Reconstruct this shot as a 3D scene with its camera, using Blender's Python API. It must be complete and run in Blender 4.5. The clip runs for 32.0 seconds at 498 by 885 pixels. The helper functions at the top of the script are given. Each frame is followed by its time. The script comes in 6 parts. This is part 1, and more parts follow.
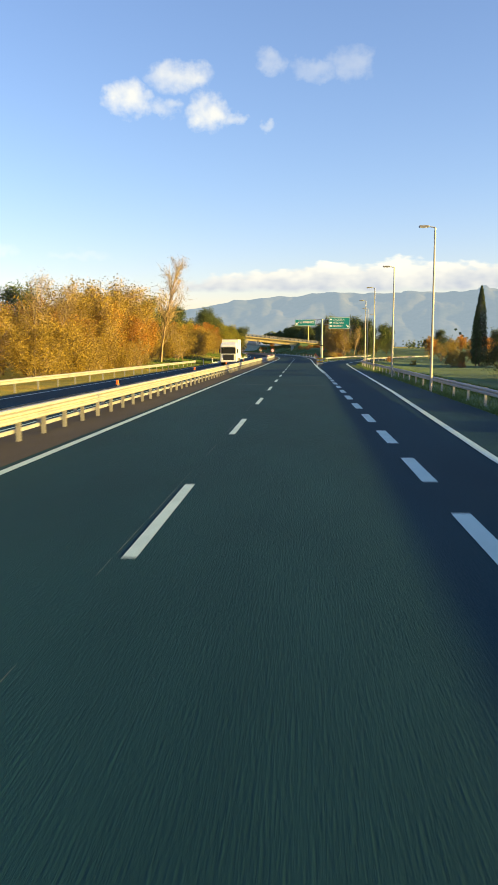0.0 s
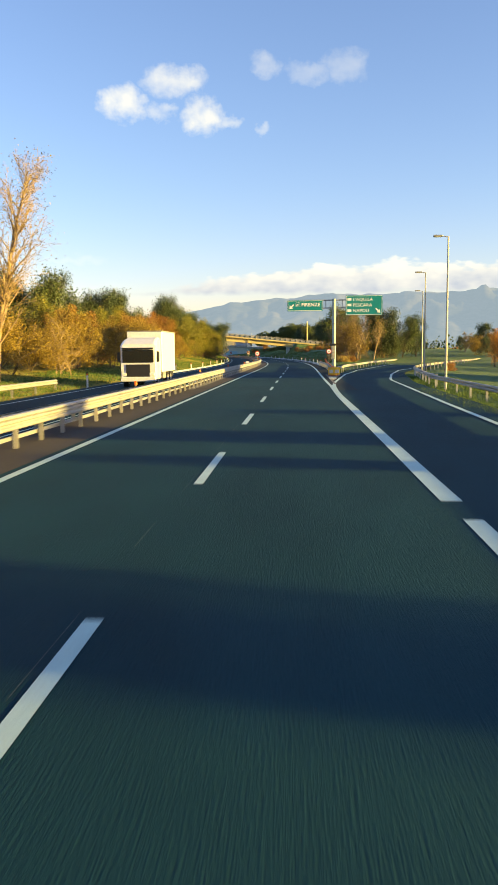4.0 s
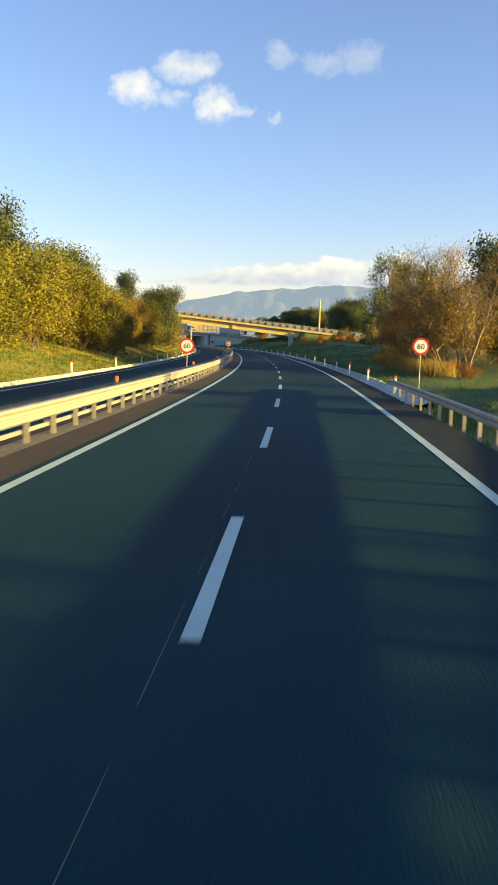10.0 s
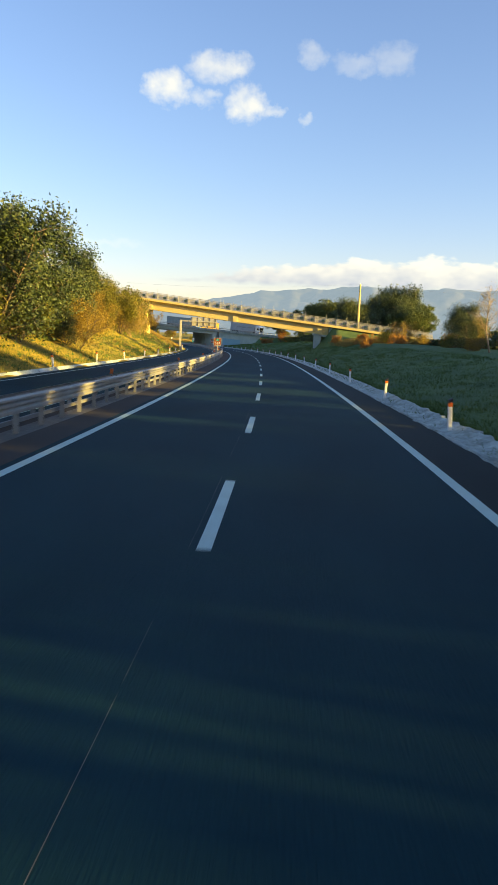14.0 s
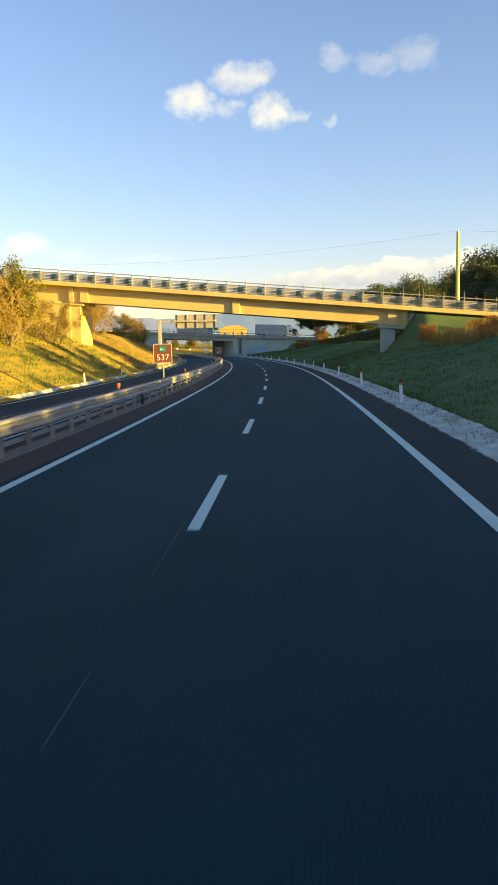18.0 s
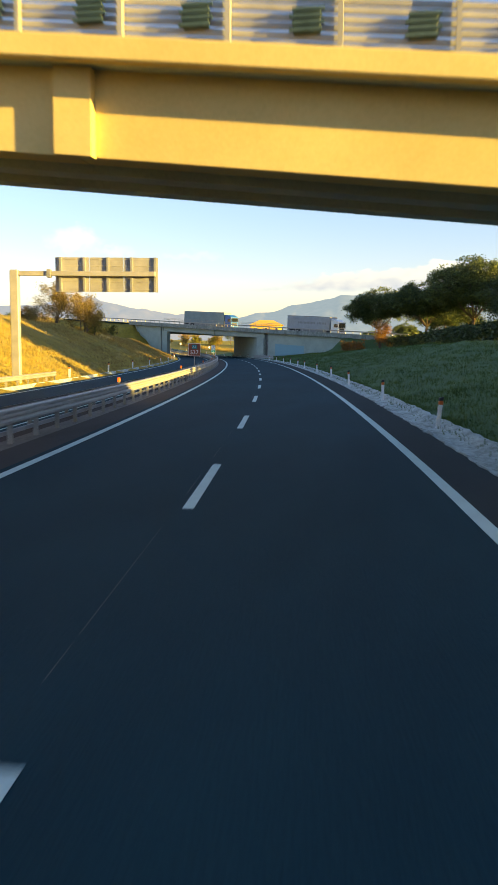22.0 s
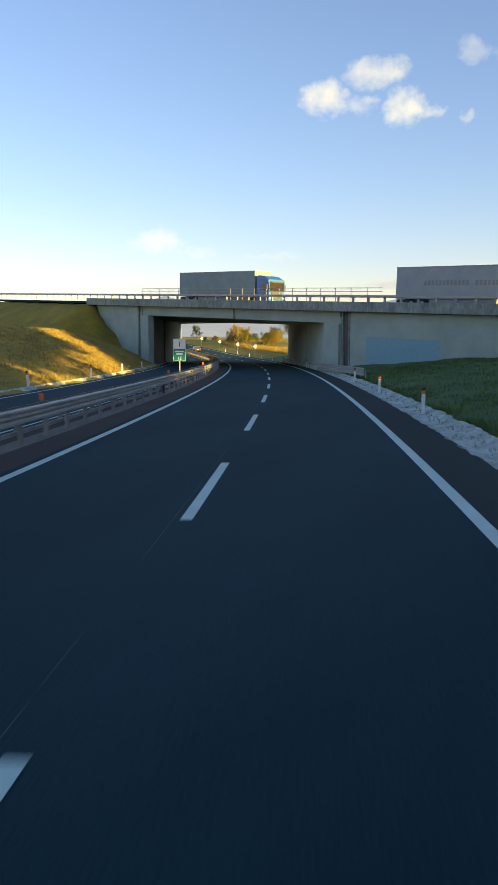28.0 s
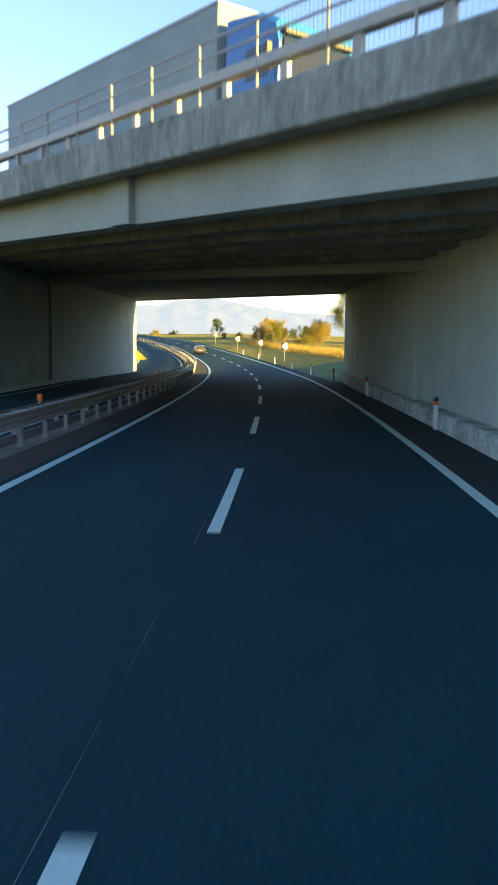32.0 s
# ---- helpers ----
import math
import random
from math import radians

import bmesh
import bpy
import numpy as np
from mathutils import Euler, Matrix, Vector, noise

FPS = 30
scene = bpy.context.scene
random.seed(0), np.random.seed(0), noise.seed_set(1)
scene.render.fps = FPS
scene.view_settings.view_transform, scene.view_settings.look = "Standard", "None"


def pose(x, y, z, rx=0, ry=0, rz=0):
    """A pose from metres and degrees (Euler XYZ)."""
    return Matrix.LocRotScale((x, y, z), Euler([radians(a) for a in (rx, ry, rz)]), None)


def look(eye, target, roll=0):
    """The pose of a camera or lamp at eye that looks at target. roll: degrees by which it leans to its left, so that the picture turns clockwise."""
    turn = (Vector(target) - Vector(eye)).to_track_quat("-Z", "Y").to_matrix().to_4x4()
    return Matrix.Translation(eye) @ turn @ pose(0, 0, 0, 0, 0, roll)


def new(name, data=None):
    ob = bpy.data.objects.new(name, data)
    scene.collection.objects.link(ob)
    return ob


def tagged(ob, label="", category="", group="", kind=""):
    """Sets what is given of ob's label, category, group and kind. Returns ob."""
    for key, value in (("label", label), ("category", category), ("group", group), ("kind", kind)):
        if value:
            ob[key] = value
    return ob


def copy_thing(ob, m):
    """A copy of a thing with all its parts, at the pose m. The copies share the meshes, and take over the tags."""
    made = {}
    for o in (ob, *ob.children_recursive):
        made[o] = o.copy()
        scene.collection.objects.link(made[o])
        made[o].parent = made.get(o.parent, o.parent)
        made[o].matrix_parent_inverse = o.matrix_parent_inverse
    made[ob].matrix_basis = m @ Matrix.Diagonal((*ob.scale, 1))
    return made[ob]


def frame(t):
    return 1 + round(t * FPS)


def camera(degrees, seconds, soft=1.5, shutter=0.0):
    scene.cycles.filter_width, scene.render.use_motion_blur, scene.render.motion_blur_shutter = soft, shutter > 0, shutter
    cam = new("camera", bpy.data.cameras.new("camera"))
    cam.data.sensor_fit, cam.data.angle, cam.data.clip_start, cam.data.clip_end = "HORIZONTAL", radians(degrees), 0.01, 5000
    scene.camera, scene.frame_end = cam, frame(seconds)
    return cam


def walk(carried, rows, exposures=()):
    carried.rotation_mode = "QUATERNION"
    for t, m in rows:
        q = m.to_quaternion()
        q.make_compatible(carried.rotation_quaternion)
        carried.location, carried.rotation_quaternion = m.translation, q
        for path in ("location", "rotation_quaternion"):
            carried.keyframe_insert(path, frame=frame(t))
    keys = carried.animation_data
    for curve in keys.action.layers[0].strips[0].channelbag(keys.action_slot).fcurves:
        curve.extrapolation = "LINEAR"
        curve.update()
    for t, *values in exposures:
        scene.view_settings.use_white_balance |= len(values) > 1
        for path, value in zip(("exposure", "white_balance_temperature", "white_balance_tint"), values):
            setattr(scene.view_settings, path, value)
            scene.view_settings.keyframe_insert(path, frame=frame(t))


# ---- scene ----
# exposure along the drive
EXPOSURES = [(0, 1.95, 7150, -8), (6, 1.99, 7300, -8), (9, 1.95, 7100, -8), (13, 1.95, 7150, -9), (18, 1.98, 7800, -9), (20, 2.02, 7800, -9), (21.2, 2.2, 7800, -9), (22.6, 2.02, 7600, -9), (26, 1.97, 7700, -9), (30.2, 1.88, 7900, -9), (31, 2.09, 7400, -11), (32, 2.71, 7400, -12)]
cam = camera(34.40, 32.0, soft=1.5, shutter=0.35)
PATH = [
    (0, (0.080, 0.005, 2.350), (-0.571, 9.918, 1.201), 0.13),
    (0.5, (0.082, 8.419, 2.350), (-0.562, 18.332, 1.201), 0.16),
    (1, (0.071, 17.012, 2.350), (-0.561, 26.927, 1.213), 0.25),
    (1.5, (0.087, 25.840, 2.350), (-0.539, 35.757, 1.231), 0.06),
    (2, (0.083, 34.732, 2.350), (-0.541, 44.654, 1.270), 0.32),
    (2.5, (0.101, 43.565, 2.350), (-0.533, 53.479, 1.210), 0.18),
    (3, (0.058, 51.836, 2.350), (-0.569, 61.752, 1.224), 0.12),
    (3.5, (0.016, 60.013, 2.350), (-0.619, 69.930, 1.229), -0.21),
    (5.5, (-0.118, 94.766, 2.350), (-0.765, 104.685, 1.262), -1.03),
    (6, (-0.118, 103.623, 2.350), (-0.830, 113.531, 1.202), -1.29),
    (6.5, (-0.200, 111.724, 2.350), (-0.992, 121.623, 1.172), -1.01),
    (7, (-0.349, 120.345, 2.350), (-1.183, 130.233, 1.111), -0.54),
    (7.5, (-0.535, 129.283, 2.350), (-1.382, 139.192, 1.303), 0.01),
    (8, (-0.732, 137.964, 2.350), (-1.511, 147.858, 1.128), 1.25),
    (8.5, (-0.883, 146.806, 2.350), (-1.605, 156.713, 1.196), 2.03),
    (9, (-0.979, 155.472, 2.350), (-1.655, 165.369, 1.088), 1.98),
    (9.5, (-0.972, 164.030, 2.350), (-1.638, 173.940, 1.183), 1.82),
    (10, (-0.972, 172.521, 2.350), (-1.624, 182.424, 1.124), 1.42),
    (10.5, (-0.992, 181.104, 2.350), (-1.620, 191.017, 1.190), 1.43),
    (11, (-1.001, 189.788, 2.350), (-1.657, 199.693, 1.139), 0.98),
    (11.5, (-1.053, 198.459, 2.350), (-1.761, 208.366, 1.189), 1.51),
    (12, (-1.207, 206.928, 2.350), (-1.971, 216.830, 1.177), 2.16),
    (12.5, (-1.408, 215.549, 2.350), (-2.247, 225.441, 1.146), 1.69),
    (13, (-1.597, 224.102, 2.350), (-2.489, 233.989, 1.138), 1.15),
    (13.5, (-1.893, 232.718, 2.350), (-2.776, 242.599, 1.091), 2.56),
    (14, (-2.306, 241.795, 2.350), (-3.239, 251.675, 1.113), 2.67),
    (14.5, (-2.784, 250.964, 2.350), (-3.782, 260.841, 1.148), 3.06),
    (16.5, (-4.759, 286.010, 2.350), (-6.079, 295.854, 1.190), -1.23),
    (17, (-5.372, 294.883, 2.350), (-6.761, 304.716, 1.173), -1.61),
    (17.5, (-6.096, 303.666, 2.350), (-7.541, 313.485, 1.131), -1.40),
    (18, (-6.810, 312.221, 2.350), (-8.300, 322.041, 1.194), -1.31),
    (18.5, (-7.597, 321.173, 2.350), (-9.125, 330.988, 1.192), -0.89),
    (19, (-8.455, 330.259, 2.350), (-10.048, 340.060, 1.160), -0.72),
    (19.5, (-9.227, 338.696, 2.350), (-10.883, 348.486, 1.162), -0.85),
    (20, (-10.084, 347.542, 2.350), (-11.790, 357.330, 1.214), -0.76),
    (20.5, (-11.076, 356.909, 2.350), (-12.807, 366.687, 1.172), -0.13),
    (21, (-12.090, 365.572, 2.350), (-13.880, 375.338, 1.152), -0.05),
    (21.5, (-13.129, 374.183, 2.350), (-14.978, 383.941, 1.177), 0.56),
    (22, (-14.197, 382.652, 2.350), (-16.160, 392.389, 1.189), 0.52),
    (22.5, (-15.325, 390.944, 2.350), (-17.364, 400.666, 1.201), 0.33),
    (23, (-16.553, 399.526, 2.350), (-18.644, 409.231, 1.153), 0.54),
    (23.5, (-17.845, 408.342, 2.350), (-19.999, 418.042, 1.224), 0.23),
    (24, (-19.155, 416.939, 2.350), (-21.381, 426.623, 1.224), -0.27),
    (24.5, (-20.618, 426.135, 2.350), (-22.929, 435.797, 1.208), -0.69),
    (25, (-22.098, 435.140, 2.350), (-24.480, 444.781, 1.180), -0.83),
    (25.5, (-23.681, 444.022, 2.350), (-26.167, 453.635, 1.163), -1.15),
    (26, (-25.391, 452.766, 2.350), (-27.995, 462.353, 1.209), -0.83),
    (26.5, (-27.257, 461.613, 2.350), (-29.963, 471.168, 1.179), -0.46),
    (28.5, (-35.213, 497.747, 2.350), (-38.217, 507.215, 1.199), 0.16),
    (29, (-37.253, 506.260, 2.350), (-40.342, 515.704, 1.225), 0.31),
    (29.5, (-39.540, 515.305, 2.350), (-42.706, 524.713, 1.147), 0.65),
    (30, (-41.929, 524.236, 2.350), (-45.175, 533.619, 1.160), 0.76),
    (30.5, (-44.284, 532.620, 2.350), (-47.587, 541.985, 1.169), 0.85),
    (31, (-46.819, 541.568, 2.350), (-50.165, 550.907, 1.089), 0.66),
    (31.5, (-49.448, 550.542, 2.350), (-52.860, 559.867, 1.169), 0.46),
    (32, (-52.031, 559.307, 2.350), (-55.488, 568.617, 1.182), 0.49),
]
walk(cam, [(t, look(eye, target, roll)) for t, eye, target, roll in PATH], EXPOSURES)
# ---- road line ----
ROAD_X = -1.8557
STEP = 1.0
START = -200.0


def curvature(s):
    return float(np.interp(s, [140, 150, 200, 250, 300, 350, 400, 450, 500, 550, 600, 650, 700],
                           [0, -0.0002393, 0.0007712, 0.0008911, 0.0003126, 0.0006375, 0.0009413, 0.0007099, 0.0008116, 0.001125, 0.0013438, 0.0020, 0.0022]))


_s = np.arange(START, 1000.0, STEP)
_h = np.cumsum([curvature(q + STEP / 2) * STEP for q in _s])
_h = np.concatenate([[0.0], _h])
_x = np.concatenate([[0.0], np.cumsum(-np.sin(_h[1:]) * STEP)]) + ROAD_X
_y = np.concatenate([[0.0], np.cumsum(np.cos(_h[1:]) * STEP)]) + START
_s = np.concatenate([_s, [1000.0]])


def heading(s):
    return float(np.interp(s, _s, _h))


def rise(s):
    """The road climbs beyond the second bridge."""
    d = np.maximum(np.asarray(s, float) - 632.0, 0.0)
    return np.minimum(0.00026 * np.minimum(d, 110.0) ** 2 + 0.045 * np.maximum(d - 110.0, 0), 6.0)


def on_road(s, off, z=0.0):
    a = heading(s)
    return Vector((float(np.interp(s, _s, _x)) + off * math.cos(a), float(np.interp(s, _s, _y)) + off * math.sin(a), z + float(rise(s))))


def road_pose(s, off, z=0.0, turn=0.0):
    p = on_road(s, off, z)
    return pose(p.x, p.y, p.z, 0, 0, math.degrees(heading(s)) + turn)


def road_coords(xs, ys):
    """Road length and offset of many places."""
    k = np.arange(0, len(_s), 3)
    near = np.empty(len(xs), int)
    for i in range(0, len(xs), 2000):
        d = (xs[i:i + 2000, None] - _x[None, k]) ** 2 + (ys[i:i + 2000, None] - _y[None, k]) ** 2
        near[i:i + 2000] = k[np.argmin(d, 1)]
    dx, dy, h = xs - _x[near], ys - _y[near], _h[near]
    return _s[near] - dx * np.sin(h) + dy * np.cos(h), dx * np.cos(h) + dy * np.sin(h)


# ---- light ----
SUN_ELEVATION, SUN_SIDE, SUN_BACK = radians(6.3), math.cos(radians(12)), math.sin(radians(12))
sun_from = Vector((SUN_SIDE * math.cos(SUN_ELEVATION), -SUN_BACK * math.cos(SUN_ELEVATION), math.sin(SUN_ELEVATION)))
sun = new("sun", bpy.data.lights.new("sun", "SUN"))
sun.data.energy, sun.data.angle, sun.data.color = 5.0, radians(0.6), (1.0, 0.66, 0.20)
sun.matrix_world = look((60, -30, 80), Vector((60, -30, 80)) - sun_from)

world = bpy.data.worlds.new("sky")
scene.world = world
world.use_nodes = True
wt = world.node_tree


def math_node(tree, op, a, b=None, c=None, clamp=False):
    n = tree.nodes.new("ShaderNodeMath")
    n.operation, n.use_clamp = op, clamp
    for k, v in enumerate((a, b, c)):
        if v is None:
            continue
        if isinstance(v, (int, float)):
            n.inputs[k].default_value = v
        else:
            tree.links.new(v, n.inputs[k])
    return n.outputs[0]


def build_sky():
    wt.nodes.clear()
    out = wt.nodes.new("ShaderNodeOutputWorld")
    bg = wt.nodes.new("ShaderNodeBackground")
    sky = wt.nodes.new("ShaderNodeTexSky")
    sky.sky_type, sky.sun_disc = "NISHITA", False
    sky.sun_elevation = SUN_ELEVATION
    sky.sun_rotation = math.atan2(sun_from.x, sun_from.y)
    sky.air_density, sky.dust_density, sky.ozone_density = 1.0, 0.3, 3.2
    geo = wt.nodes.new("ShaderNodeTexCoord")
    sep = wt.nodes.new("ShaderNodeSeparateXYZ")
    wt.links.new(geo.outputs["Generated"], sep.inputs[0])
    az = math_node(wt, "ARCTAN2", sep.outputs[0], sep.outputs[1])
    el = math_node(wt, "ARCSINE", sep.outputs[2])
    az = math_node(wt, "MULTIPLY", az, 57.2958)
    el = math_node(wt, "MULTIPLY", el, 57.2958)
    flat = wt.nodes.new("ShaderNodeCombineXYZ")
    wt.links.new(az, flat.inputs[0])
    wt.links.new(el, flat.inputs[1])

    def puffs(scale, detail, stretch):
        m = wt.nodes.new("ShaderNodeMapping")
        m.inputs["Scale"].default_value = (scale, scale * stretch, scale)
        wt.links.new(flat.outputs[0], m.inputs[0])
        n = wt.nodes.new("ShaderNodeTexNoise")
        n.inputs["Scale"].default_value, n.inputs["Detail"].default_value = 1.0, detail
        n.inputs["Roughness"].default_value = 0.6
        wt.links.new(m.outputs[0], n.inputs[0])
        return n.outputs[0]

    fine, broad = puffs(0.5, 2.2, 1.5), puffs(0.2, 5, 2.4)
    # small fair-weather clouds high up: azimuth, elevation, half width, half height, density
    waz = math_node(wt, "MULTIPLY_ADD", math_node(wt, "SUBTRACT", puffs(0.7, 3.5, 1.0), 0.5), 3.0, az)
    wel = math_node(wt, "MULTIPLY_ADD", math_node(wt, "SUBTRACT", puffs(0.8, 3.5, 1.2), 0.5), 1.7, el)
    total = None
    for a, e, w, h, dense in ((-12.0, 16.4, 1.9, 1.25, 1.0), (-9.8, 15.9, 1.5, 0.6, 0.6), (-8.5, 17.8, 2.7, 1.1, 0.9), (-6.5, 15.7, 1.9, 1.25, 1.0),
                              (-4.8, 15.3, 1.2, 0.5, 0.6), (-2.5, 14.8, 0.8, 0.45, 0.5), (-2.2, 18.8, 1.6, 0.9, 0.48), (0.6, 18.2, 2.0, 0.8, 0.40),
                              (3.1, 18.5, 2.1, 1.15, 0.46), (-23.5, 7.2, 2.4, 1.0, 0.8), (-20.9, 6.5, 1.6, 0.4, 0.45), (-22.0, 3.6, 4.5, 0.6, 0.5), (-15.5, 6.3, 2.2, 0.35, 0.35)):
        dx = math_node(wt, "DIVIDE", math_node(wt, "SUBTRACT", waz, a), w * 0.88)
        dy = math_node(wt, "DIVIDE", math_node(wt, "SUBTRACT", wel, e), h)
        d = math_node(wt, "ADD", math_node(wt, "MULTIPLY", dx, dx), math_node(wt, "MULTIPLY", dy, dy))
        m = math_node(wt, "MULTIPLY", math_node(wt, "SUBTRACT", 1.0, math_node(wt, "MULTIPLY", d, 0.9), clamp=True), dense)
        total = m if total is None else math_node(wt, "MAXIMUM", total, m)
    high = math_node(wt, "MULTIPLY", math_node(wt, "POWER", total, 1.3), math_node(wt, "MULTIPLY_ADD", fine, 1.1, 0.4), clamp=True)
    # bank of cloud with a flat grey base lying over the far hills
    climb = math_node(wt, "MULTIPLY", math_node(wt, "ADD", az, 12.0), 0.08, clamp=True)
    crest = math_node(wt, "MULTIPLY_ADD", climb, 1.9, 4.1)
    crest = math_node(wt, "MULTIPLY_ADD", math_node(wt, "SUBTRACT", broad, 0.5), 2.6, crest)
    crest = math_node(wt, "MULTIPLY_ADD", math_node(wt, "SUBTRACT", fine, 0.5), 1.5, crest)
    base = math_node(wt, "MULTIPLY_ADD", math_node(wt, "SUBTRACT", fine, 0.5), 0.7, 3.95)
    bank = math_node(wt, "MULTIPLY", math_node(wt, "SUBTRACT", crest, el), 2.6, clamp=True)
    bank = math_node(wt, "MULTIPLY", bank, math_node(wt, "MULTIPLY", math_node(wt, "SUBTRACT", el, base), 3.0, clamp=True))
    bank = math_node(wt, "MULTIPLY", bank, math_node(wt, "MULTIPLY", math_node(wt, "ADD", az, 12.5), 0.4, clamp=True))
    cover = math_node(wt, "MAXIMUM", math_node(wt, "MULTIPLY", high, 0.75), math_node(wt, "MULTIPLY", bank, 0.92))
    ramp = wt.nodes.new("ShaderNodeValToRGB")
    ramp.color_ramp.elements[0].position, ramp.color_ramp.elements[0].color = 0.30, (1.6, 1.62, 2.15, 1)
    ramp.color_ramp.elements[1].position, ramp.color_ramp.elements[1].color = 0.72, (3.2, 2.85, 2.8, 1)
    lit = math_node(wt, "MULTIPLY_ADD", math_node(wt, "SUBTRACT", el, 4.9), 0.17, math_node(wt, "MULTIPLY_ADD", broad, 0.5, math_node(wt, "MULTIPLY", fine, 0.5)))
    wt.links.new(lit, ramp.inputs[0])
    mix = wt.nodes.new("ShaderNodeMixRGB")
    wt.links.new(cover, mix.inputs[0])
    warm = wt.nodes.new("ShaderNodeMixRGB")
    warm.blend_type = "MULTIPLY"
    warm.inputs[0].default_value, warm.inputs[2].default_value = 1.0, (1.47, 1.0, 1.19, 1)
    wt.links.new(sky.outputs[0], warm.inputs[1])
    low = wt.nodes.new("ShaderNodeMixRGB")
    low.blend_type = "MULTIPLY"
    low.inputs[2].default_value = (1.06, 0.99, 0.98, 1)
    wt.links.new(math_node(wt, "SUBTRACT", 1.0, math_node(wt, "DIVIDE", el, 11.0), clamp=True), low.inputs[0])
    wt.links.new(warm.outputs[0], low.inputs[1])
    wt.links.new(low.outputs[0], mix.inputs[1])
    wt.links.new(ramp.outputs[0], mix.inputs[2])
    wt.links.new(mix.outputs[0], bg.inputs[0])
    bg.inputs[1].default_value = 0.102
    wt.links.new(bg.outputs[0], out.inputs[0])


build_sky()


# ---- materials ----
def mat(name, dark, light, scale=3.0, fine=40.0, rough=0.8, bump=0.2, metal=0.0, vary=0.0, island=0.0, stretch=(1, 1, 1), mix_fine=0.35, depth=0.01, translucent=0.0, contrast=1.0, haze=None, gloss=0.5):
    """Two tones mixed by a broad and a fine noise, with relief; vary and island change the tone from piece to piece."""
    m = bpy.data.materials.new(name)
    m.use_nodes = True
    t = m.node_tree
    b = t.nodes["Principled BSDF"]
    geo = t.nodes.new("ShaderNodeNewGeometry")
    mp = t.nodes.new("ShaderNodeMapping")
    mp.inputs["Scale"].default_value = stretch
    t.links.new(geo.outputs["Position"], mp.inputs[0])
    noises = []
    for sc, det in ((scale, 4), (fine, 3)):
        n = t.nodes.new("ShaderNodeTexNoise")
        n.inputs["Scale"].default_value, n.inputs["Detail"].default_value, n.inputs["Roughness"].default_value = sc, det, 0.62
        t.links.new(mp.outputs[0], n.inputs[0])
        noises.append(n.outputs[0])
    f = math_node(t, "ADD", math_node(t, "MULTIPLY", noises[0], 1 - mix_fine), math_node(t, "MULTIPLY", noises[1], mix_fine))
    if vary:
        info = t.nodes.new("ShaderNodeObjectInfo")
        f = math_node(t, "ADD", f, math_node(t, "MULTIPLY", math_node(t, "SUBTRACT", info.outputs["Random"], 0.5), vary))
    if island:
        f = math_node(t, "ADD", f, math_node(t, "MULTIPLY", math_node(t, "SUBTRACT", geo.outputs["Random Per Island"], 0.5), island))
    ramp = t.nodes.new("ShaderNodeValToRGB")
    w = 0.22 / contrast
    ramp.color_ramp.elements[0].position, ramp.color_ramp.elements[0].color = 0.5 - w, (*dark, 1)
    ramp.color_ramp.elements[1].position, ramp.color_ramp.elements[1].color = 0.5 + w, (*light, 1)
    t.links.new(f, ramp.inputs[0])
    t.links.new(ramp.outputs[0], b.inputs["Base Color"])
    b.inputs["Roughness"].default_value, b.inputs["Metallic"].default_value = rough, metal
    b.inputs["Specular IOR Level"].default_value = gloss
    if bump:
        bp = t.nodes.new("ShaderNodeBump")
        bp.inputs["Strength"].default_value, bp.inputs["Distance"].default_value = bump, depth
        t.links.new(noises[1], bp.inputs["Height"])
        t.links.new(bp.outputs[0], b.inputs["Normal"])
    out = t.nodes["Material Output"]
    if translucent:
        tr = t.nodes.new("ShaderNodeBsdfTranslucent")
        t.links.new(ramp.outputs[0], tr.inputs[0])
        mx = t.nodes.new("ShaderNodeMixShader")
        mx.inputs[0].default_value = translucent
        t.links.new(b.outputs[0], mx.inputs[1])
        t.links.new(tr.outputs[0], mx.inputs[2])
        t.links.new(mx.outputs[0], out.inputs[0])
    # haze mixes a flat glow into the surface, standing for distant air
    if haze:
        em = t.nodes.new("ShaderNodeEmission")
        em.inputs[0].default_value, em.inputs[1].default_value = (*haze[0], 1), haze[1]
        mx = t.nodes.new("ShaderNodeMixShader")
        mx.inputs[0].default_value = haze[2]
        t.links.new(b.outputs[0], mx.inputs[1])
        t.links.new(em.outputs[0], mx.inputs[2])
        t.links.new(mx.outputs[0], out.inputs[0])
    return m


def plain(name, colour, rough=0.5, metal=0.0):
    c = Vector(colour)
    return mat(name, tuple(c * 0.85), tuple(c * 1.12), 6, 60, rough, 0.05, metal)


ASPHALT = mat("asphalt", (0.0010, 0.0165, 0.0245), (0.0115, 0.054, 0.065), 0.35, 45, 0.8, 0.8, stretch=(1, 0.3, 1), mix_fine=0.55, depth=0.018, gloss=0.12)
ASPHALT_SIDE = mat("shoulder_asphalt", (0.045, 0.038, 0.032), (0.085, 0.073, 0.06), 0.5, 45, 0.9, 0.5, stretch=(1, 0.3, 1), depth=0.012, gloss=0.2)
ASPHALT_EDGE = mat("worn_shoulder_asphalt", (0.022, 0.030, 0.030), (0.046, 0.056, 0.054), 0.4, 40, 0.9, 0.7, stretch=(1, 0.25, 1), mix_fine=0.5, depth=0.015, gloss=0.1)
KERB_DIRTY = mat("dusty_concrete", (0.07, 0.065, 0.055), (0.26, 0.24, 0.20), 0.7, 9, 0.95, 0.6, stretch=(1, 0.4, 1), mix_fine=0.5)
JOINT_SEAL = mat("bitumen_seal", (0.001, 0.003, 0.004), (0.004, 0.010, 0.013), 1.5, 30, 0.7, 0.3)
